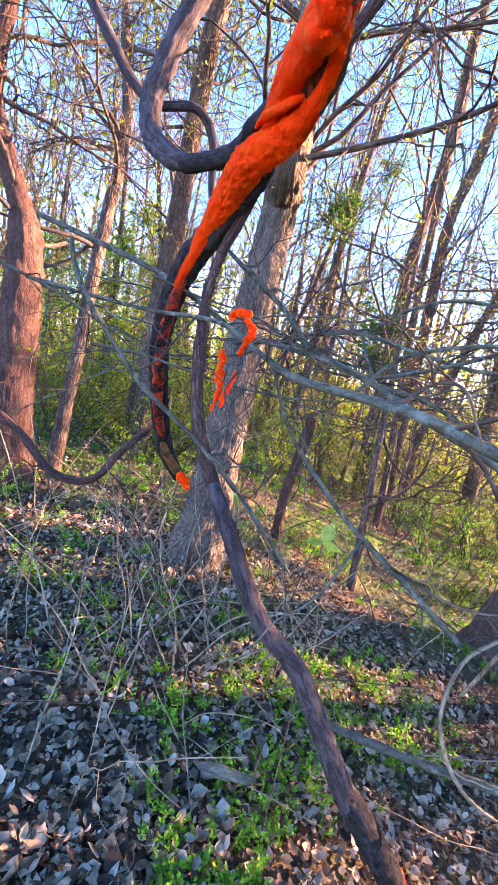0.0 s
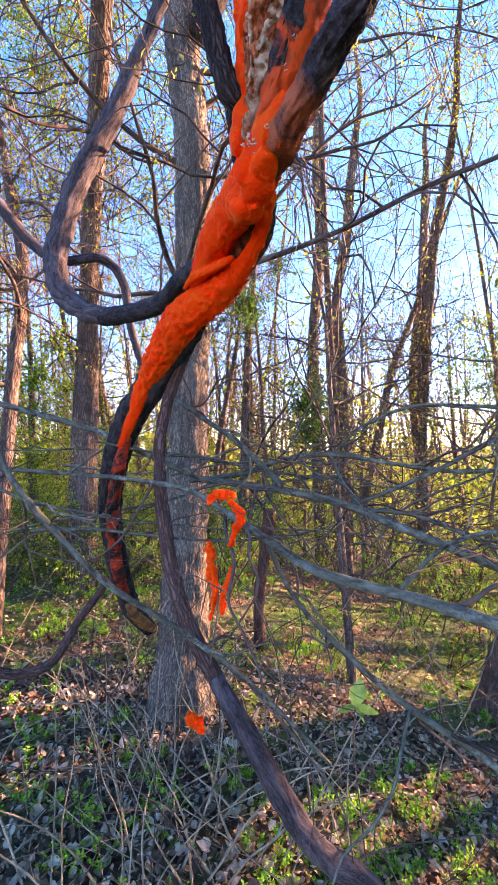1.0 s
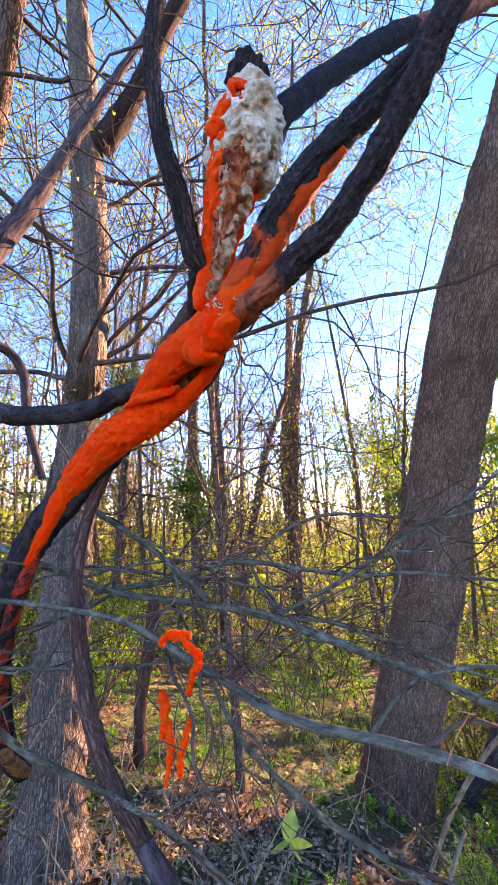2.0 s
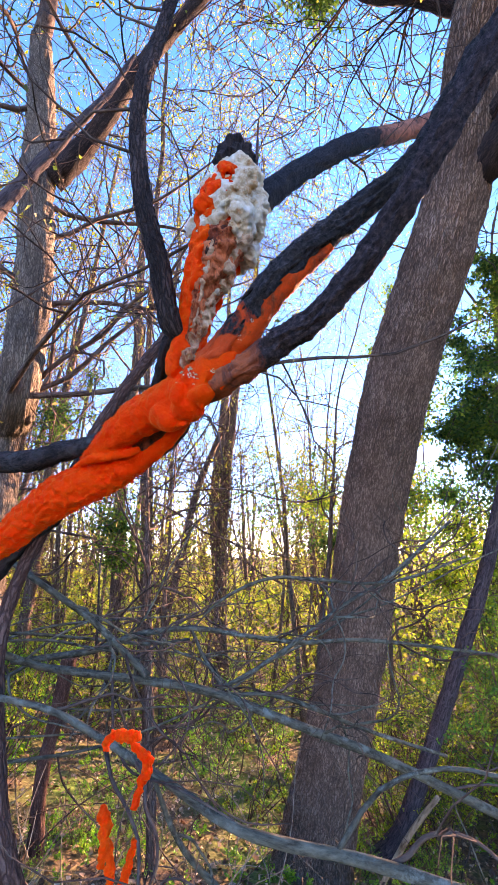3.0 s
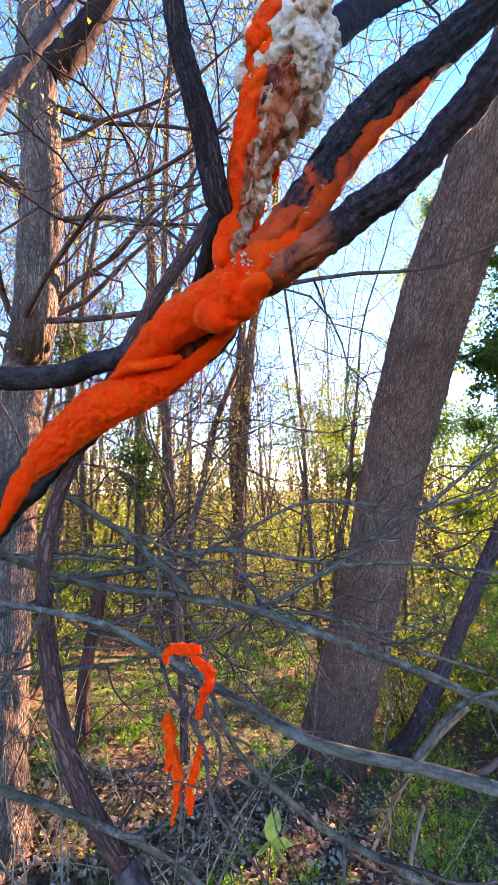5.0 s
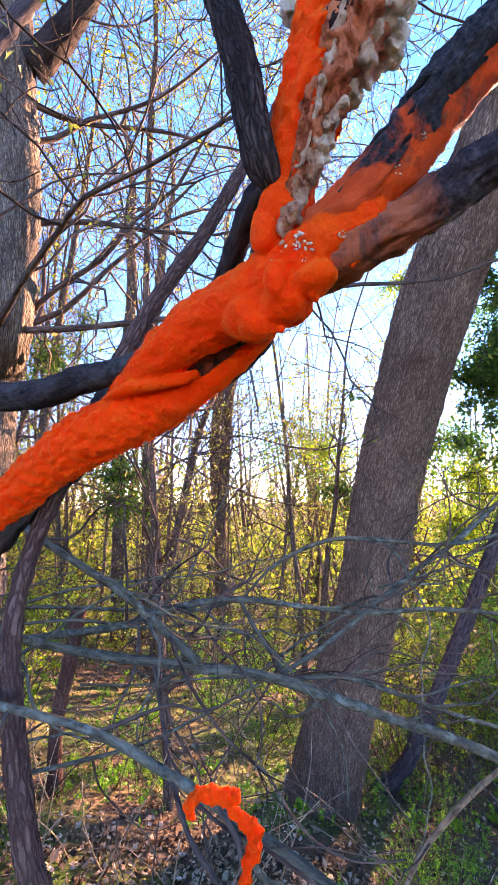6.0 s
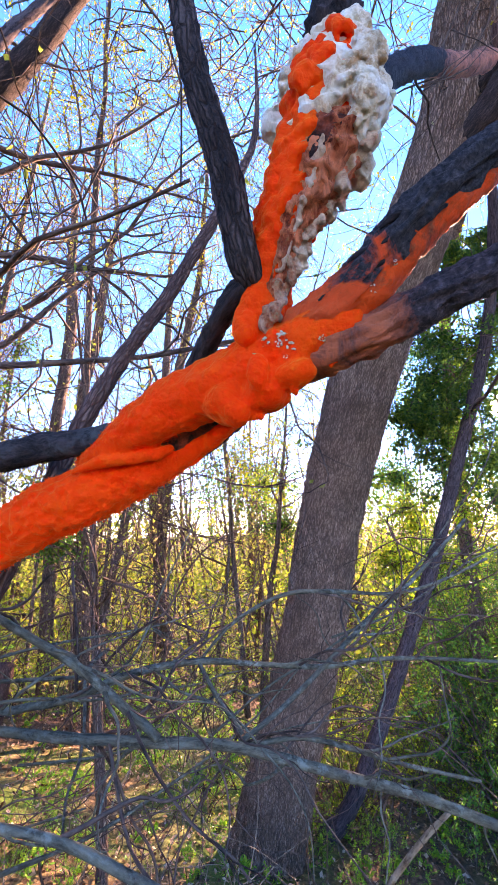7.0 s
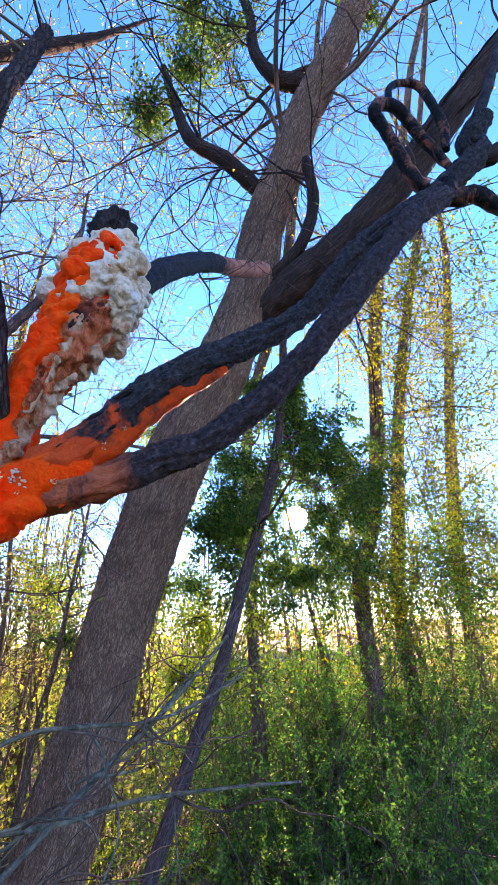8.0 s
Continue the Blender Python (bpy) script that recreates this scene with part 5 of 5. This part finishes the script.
for k, p in enumerate([(5.067, 0.100, 6.454), (5.942, -0.369, 6.079), (5.298, 0.851, 6.136), (7.001, -0.611, 5.144), (7.032, 0.242, 5.203), (8.363, 1.179, 4.329), (8.506, 0.056, 3.924), (8.175, -0.127, 2.836), (8.515, 2.003, 2.933), (7.669, 1.029, 2.650), (6.629, 5.940, 3.220), (5.505, 7.628, 3.736)]):
    clump(p, (1.2, 1.2, 0.9, 1.2, 1.1, 0.9, 1.1, 1.0, 0.8, 1.0, 0.9, 0.9)[k], 48, YOUNGLEAF, 0.065, "fresh yellow-green leaves on thin branches, lit from behind", 200 + k, 40, 0.008, 0.5)
for k, p in enumerate([(1.346, 6.501, 1.865, 0.0085), (0.672, 8.334, 4.282, 0.0098), (1.367, 9.113, 5.497, 0.0104), (1.446, 6.417, 1.854, 0.0085), (-2.552, 6.437, 2.758, 0.0078), (-2.409, 6.771, 3.356, 0.0081)]):
    clump(p[:3], 0.45, 20, SHRUBLEAF if k > 3 else EVERGREEN, 0.06, "clump of green climber leaves round thin trunks", 80 + k)
for k, p in enumerate([(3.934, 3.195, 3.375, 0.0065), (3.901, 3.474, 2.426, 0.0065), (4.519, 3.316, 2.094, 0.0068), (4.751, 3.036, 1.431, 0.0065), (4.753, 3.701, 1.41, 0.0072), (5.406, 2.985, 2.073, 0.0072)]):
    clump(p[:3], 0.6, 24, SHRUBLEAF, 0.06, "sunlit yellow-green climber leaves", 90 + k)


for k, p in enumerate([(-3.068, 7.365, 2.342, 0.0091), (-3.607, 7.28, 1.976, 0.0091), (-2.617, 7.978, 2.795, 0.0098), (-2.415, 8.337, 2.072, 0.0104), (-3.897, 7.448, 2.773, 0.0091), (-2.78, 7.216, 1.634, 0.0091)]):
    clump(p[:3], 0.9, 60, SHRUBLEAF, 0.05, "sunlit yellow-green leafy bush", 100 + k)
for k, p in enumerate([(-2.58, 6.677, 7.446, 0.0085), (-3.027, 7.187, 8.723, 0.0091), (-2.127, 7.128, 8.421, 0.0091), (-0.377, 8.003, 8.6, 0.0104), (-2.525, 7.178, 7.249, 0.0091)]):
    clump(p[:3], 0.8, 50, SHRUBLEAF if k else EVERGREEN, 0.045, "leafy crown of fresh spring leaves", 130 + k)
for k, p in enumerate([(8.532, 2.044, 4.422, 0.0117), (8.569, 3.546, 2.891, 0.0117), (7.166, 3.73, 4.41, 0.0111), (7.855, 2.841, 5.079, 0.0117), (9.346, 2.589, 3.44, 0.0124), (7.873, 4.329, 3.602, 0.0117)]):
    clump(p[:3], 0.55, 60, EVERGREEN, 0.09, "dense dark evergreen foliage against the sun", 140 + k)
for k, p in enumerate([(7.722, 0.431, 7.692, 0.0117), (8.495, -0.299, 6.766, 0.0117), (8.674, 0.808, 5.316, 0.0117), (9.469, -1.303, 8.208, 0.013), (7.721, 1.274, 6.878, 0.0117), (10.713, -0.443, 4.75, 0.013), (1.186, 7.651, 10.115, 0.0104), (2.264, 7.071, 8.943, 0.0104), (3.385, 6.989, 8.256, 0.0111), (1.293, 8.291, 7.373, 0.0104), (3.888, 6.444, 11.237, 0.0117), (3.112, 6.181, 11.253, 0.0117), (4.967, 6.011, 8.152, 0.0117), (4.585, 7.223, 6.85, 0.0124), (2.293, 6.566, 9.57, 0.0111)]):
    clump(p[:3], 1.5, 60, YOUNGLEAF, 0.05, "airy crown of fresh yellow-green leaves", 150 + k, loose=0.35)
for k, p in enumerate([(-1.673, 6.559, 7.752, 0.0085), (-1.236, 6.862, 9.006, 0.0091), (-1.817, 6.224, 6.131, 0.0078), (5.391, 6.437, 9.069, 0.0104), (4.496, 6.571, 9.739, 0.0104), (6.223, 6.87, 7.963, 0.0111), (1.938, 3.511, 8.075, 0.0072), (1.418, 3.667, 9.021, 0.0072), (2.999, 3.739, 8.143, 0.0085), (1.92, 6.054, 8.672, 0.0091), (5.222, 5.481, 8.147, 0.0104), (5.527, 5.111, 9.585, 0.0104)]):
    clump(p[:3], 1.5, 34 if k < 3 else 12, YOUNGLEAF if k < 3 else BUDS, 0.05, "tangled crown of bare twigs with a few spring buds", 170 + k, 66 if k < 9 else 32, 0.01, 0.5)
for k, p in enumerate([(4.977, 3.012, 4.117, 0.0072), (5.007, 3.241, 3.287, 0.0072), (5.062, 3.803, 2.498, 0.0075), (1.339, 6.314, 2.244, 0.0078), (0.464, 6.374, 3.774, 0.0078), (4.656, 5.637, 1.973, 0.0091)]):
    clump(p[:3], 0.5, 60, LUSH if k < 3 else EVERGREEN, 0.05, "clump of dark green climber leaves", 110 + k)
for k, p in enumerate([(4.679, 3.96, 5.546, 0.0085), (4.651, 4.196, 4.812, 0.0085), (5.004, 6.412, 2.708, 0.0104), (5.09, 3.584, 1.971, 0.0072), (4.888, 3.825, 1.562, 0.0072), (4.691, 5.267, 1.135, 0.0085), (5.135, 3.9, 6.054, 0.0088)]):
    clump(p[:3], 0.5, 50, SHRUBLEAF, 0.045, "sunlit yellow-green leaves on thin branches", 120 + k)


for k, p in enumerate([(-3.4, 6.6, 0.6), (-2.6, 6.2, 0.4), (-1.7, 6.6, 0.7), (-3.0, 7.4, 1.0), (-0.9, 7.0, 0.5), (-2.1, 7.6, 1.3), (-1.2, 5.6, 0.2), (0.6, 7.2, 0.3)]):
    clump(p, 0.85, 60, SHRUBLEAF, 0.04, "sunlit yellow-green leafy bush", 220 + k, 34, 0.005, 0.4)


for k, p in enumerate([(-2.7, 5.8, 5.2), (-1.3, 6.0, 4.9), (-3.0, 6.2, 7.0), (-2.2, 6.6, 6.2), (-0.6, 7.2, 6.4)]):
    clump(p, 1.3, 40, YOUNGLEAF, 0.045, "airy crown of fresh yellow-green leaves", 240 + k, 44, 0.008, 0.5)


for k, p in enumerate([(9.003, 4.021, 2.443), (10.210, 3.522, 2.874), (11.432, 2.909, 2.542), (10.595, 1.822, 2.788), (11.695, 1.122, 2.458), (10.704, 0.170, 2.742), (11.724, -0.152, 2.160), (8.641, 6.717, 2.658), (7.238, 9.598, 3.054), (11.292, 2.881, 3.871), (12.559, 1.009, 3.936), (6.748, 9.877, 3.692)]):
    clump(p, 1.25, 46, LUSH if k % 3 else YOUNGLEAF, 0.075, "dense leafy thicket behind the trees", 260 + k, 46, 0.01, 0.5)

for k, p in enumerate([(8.5, 1.44, 3.61), (9.17, 0.94, 2.87), (8.62, 0.02, 3.31), (8.23, 0.03, 2.23), (9.12, 1.67, 2.41), (9.5, 0.26, 4.07)]):
    clump(p, 0.9, 40, LUSH if k % 2 else SHRUBLEAF, 0.06, "dense leafy thicket behind the trees", 280 + k, 40, 0.008, 0.45)


# ---- far woods ----
def far_woods():
    r = random.Random(31)
    s, lv = Shape(), Shape()
    for _ in range(900):
        a, d = radians(r.uniform(-60, 200)), r.uniform(17, 65)
        p = on_ground(d * math.cos(a), d * math.sin(a))
        if 0.0 < a < 0.65 and r.random() < 0.6:
            continue
        h = r.uniform(5, 11)
        q = wander(r, p, Vector((r.gauss(0, 0.1), r.gauss(0, 0.1), 1)), h, r.uniform(0.06, 0.16), 0.02, 5, 0.08)
        s.tube(q, 4, 1, cap=False)
        for _ in range(20):
            i = r.randrange(1, 6)
            t = wander(r, Vector(q[i][:3]), rand_dir(r) + Vector((0, 0, 0.7)), h * r.uniform(0.15, 0.35), 0.025, 0.009, 3, 0.35)
            s.tube(t, 3, 1, cap=False)
    for _ in range(100000):
        a, d = radians(r.uniform(-20, 135)), 11 + 40 * r.random() ** 1.5
        z = r.random() ** 1.25 * (5 + 6 * max(0, noise.noise(Vector((math.cos(a) * 5, math.sin(a) * 5, d * 0.15)))))
        p = on_ground(d * math.cos(a), d * math.sin(a), z)
        if noise.noise(p * 0.4) < -0.15 or 0.0 < a < 0.65 and z > 0.13 * d and r.random() < 0.75:
            continue
        q = r.uniform(0.07, 0.2) * (0.6 + d / 40)
        lv.blade(p, rand_dir(r), rand_dir(r), q, q * 0.6)
    for _ in range(45000):
        a, d = radians(r.uniform(-20, 135)), r.uniform(16, 46)
        p = on_ground(d * math.cos(a), d * math.sin(a), 2.6 * r.random())
        q = r.uniform(0.1, 0.28)
        lv.blade(p, rand_dir(r), rand_dir(r), q, q * 0.6)
    root = tagged(part("far_woods", s, BARK_FAR), "distant bare woods with hazy green undergrowth", "woods", kind="stuff")
    ob = part("leaves", lv, FARLEAF, root)
    ob["kind"] = "stuff"


far_woods()


# ---- leaf litter, herbs, sticks ----
def litter():
    r = random.Random(41)
    s = Shape()
    for k in range(66000):
        d = 0.4 + (9.5 * r.random() ** 1.6 if k < 48000 else 3.2 * math.sqrt(r.random()))
        a = radians(r.uniform(-15, 150))
        x, y = d * math.cos(a), 0.2 + d * math.sin(a)
        up = Vector((r.gauss(0, 0.65), r.gauss(0, 0.65), 1)).normalized()
        way = rand_dir(r)
        way = (way - up * way.dot(up)).normalized()
        ln = r.uniform(0.02, 0.05) * (1.6 if r.random() < 0.12 else 1.0)
        (s.dead_leaf if d < 3.4 else s.leaf)(on_ground(x, y, r.uniform(0.0, 0.035)), way, up, ln, ln * r.uniform(0.35, 0.95), r.uniform(-0.9, 1.6))
    tagged(part("leaf_litter", s, LITTER), "thick layer of curled grey-brown dead leaves", "leaves", kind="stuff")


def herbs():
    """Low plants: a tuft of stalks, each with a few pairs of small leaflets."""
    r = random.Random(42)
    s = Shape()
    n = 0
    while n < 3000:
        d = 0.6 + 8.5 * r.random() ** 1.5
        a = radians(r.uniform(-15, 150))
        x, y = d * math.cos(a), 0.2 + d * math.sin(a)
        if noise.noise(Vector((x * 1.1, y * 1.1, 3))) + 0.5 * noise.noise(Vector((x * 4, y * 4, 8))) < r.uniform(-0.12, 0.22):
            n += 0.2
            continue
        n += 1
        h = r.uniform(0.025, 0.13)
        base = on_ground(x, y)
        size = r.uniform(0.011, 0.024) * (1 if d < 4 else 1.5)
        for _ in range(r.randrange(3, 7)):
            out = Vector((r.gauss(0, 0.5), r.gauss(0, 0.5), 0.9)).normalized()
            side = out.cross(rand_dir(r)).normalized()
            for k in range(r.randrange(3, 6)):
                p = base + out * h * (0.35 + 0.18 * k)
                for way in (side, -side) if k else (out,):
                    s.leaf(p, way + out * 0.6 + rand_dir(r) * 0.5, Vector((0, 0, 1)) + rand_dir(r) * 0.5, size * r.uniform(0.8, 1.5), size * 0.75)
    tagged(part("ground_herbs", s, HERB), "patches of fresh green low herbs among dead leaves", "herbs", kind="stuff")


def dead_stems():
    r = random.Random(43)
    for k in range(230):
        if k < 70:
            x, y = r.gauss(-0.15, 0.35), r.gauss(1.95, 0.4)
            way, ln, lift = Vector((r.gauss(0, 0.45), r.gauss(0, 0.4), 1)), r.uniform(0.5, 1.25), -0.07
        elif k < 160:
            x, y = r.uniform(-1.8, 2.4), r.uniform(1.6, 4.5)
            way, ln, lift = Vector((r.gauss(0, 0.8), r.gauss(0, 0.5), 1)), r.uniform(0.6, 1.7), -0.12
        else:
            x, y = r.uniform(-1.8, 2.2), r.uniform(0.9, 4.0)
            way, ln, lift = Vector((r.gauss(0, 1), r.gauss(0, 1), 0.05)), r.uniform(0.3, 0.9), 0.0
        if (Vector((x, y)) - Vector((-0.2, 0.3))).length < 0.8:
            continue
        q = wander(r, on_ground(x, y, 0.01), way, ln, r.uniform(0.002, 0.007), 0.0015, 6, 0.22, lift)
        q = [(p[0], p[1], max(p[2], ground_height(p[0], p[1]) + 0.01), p[3]) for p in q]
        s = Shape()
        s.tube(q, 5, 3)
        twigs_along(s, r, q, 2, ln * 0.3, 0.0018, 1)
        tagged(part("dead_stem", s, DEADWOOD if r.random() < 0.7 else TWIG), "thin dry pale stem standing among dead leaves" if k < 160 else "thin dry stick lying on dead leaves", "stem", "dead stems")


def grass():
    r = random.Random(44)
    s = Shape()
    for _ in range(30000):
        a, d = radians(r.uniform(-12, 7)), 3.5 + 20 * r.random() ** 1.4
        s.blade(on_ground(d * math.cos(a), 0.3 + d * math.sin(a)), Vector((r.gauss(0, 0.4), r.gauss(0, 0.4), 1)), rand_dir(r), r.uniform(0.1, 0.3), 0.022)
    tagged(part("grass", s, HERB), "open patch of bright green grass in the wood", "grass", kind="stuff")


litter()
grass()
herbs()
dead_stems()
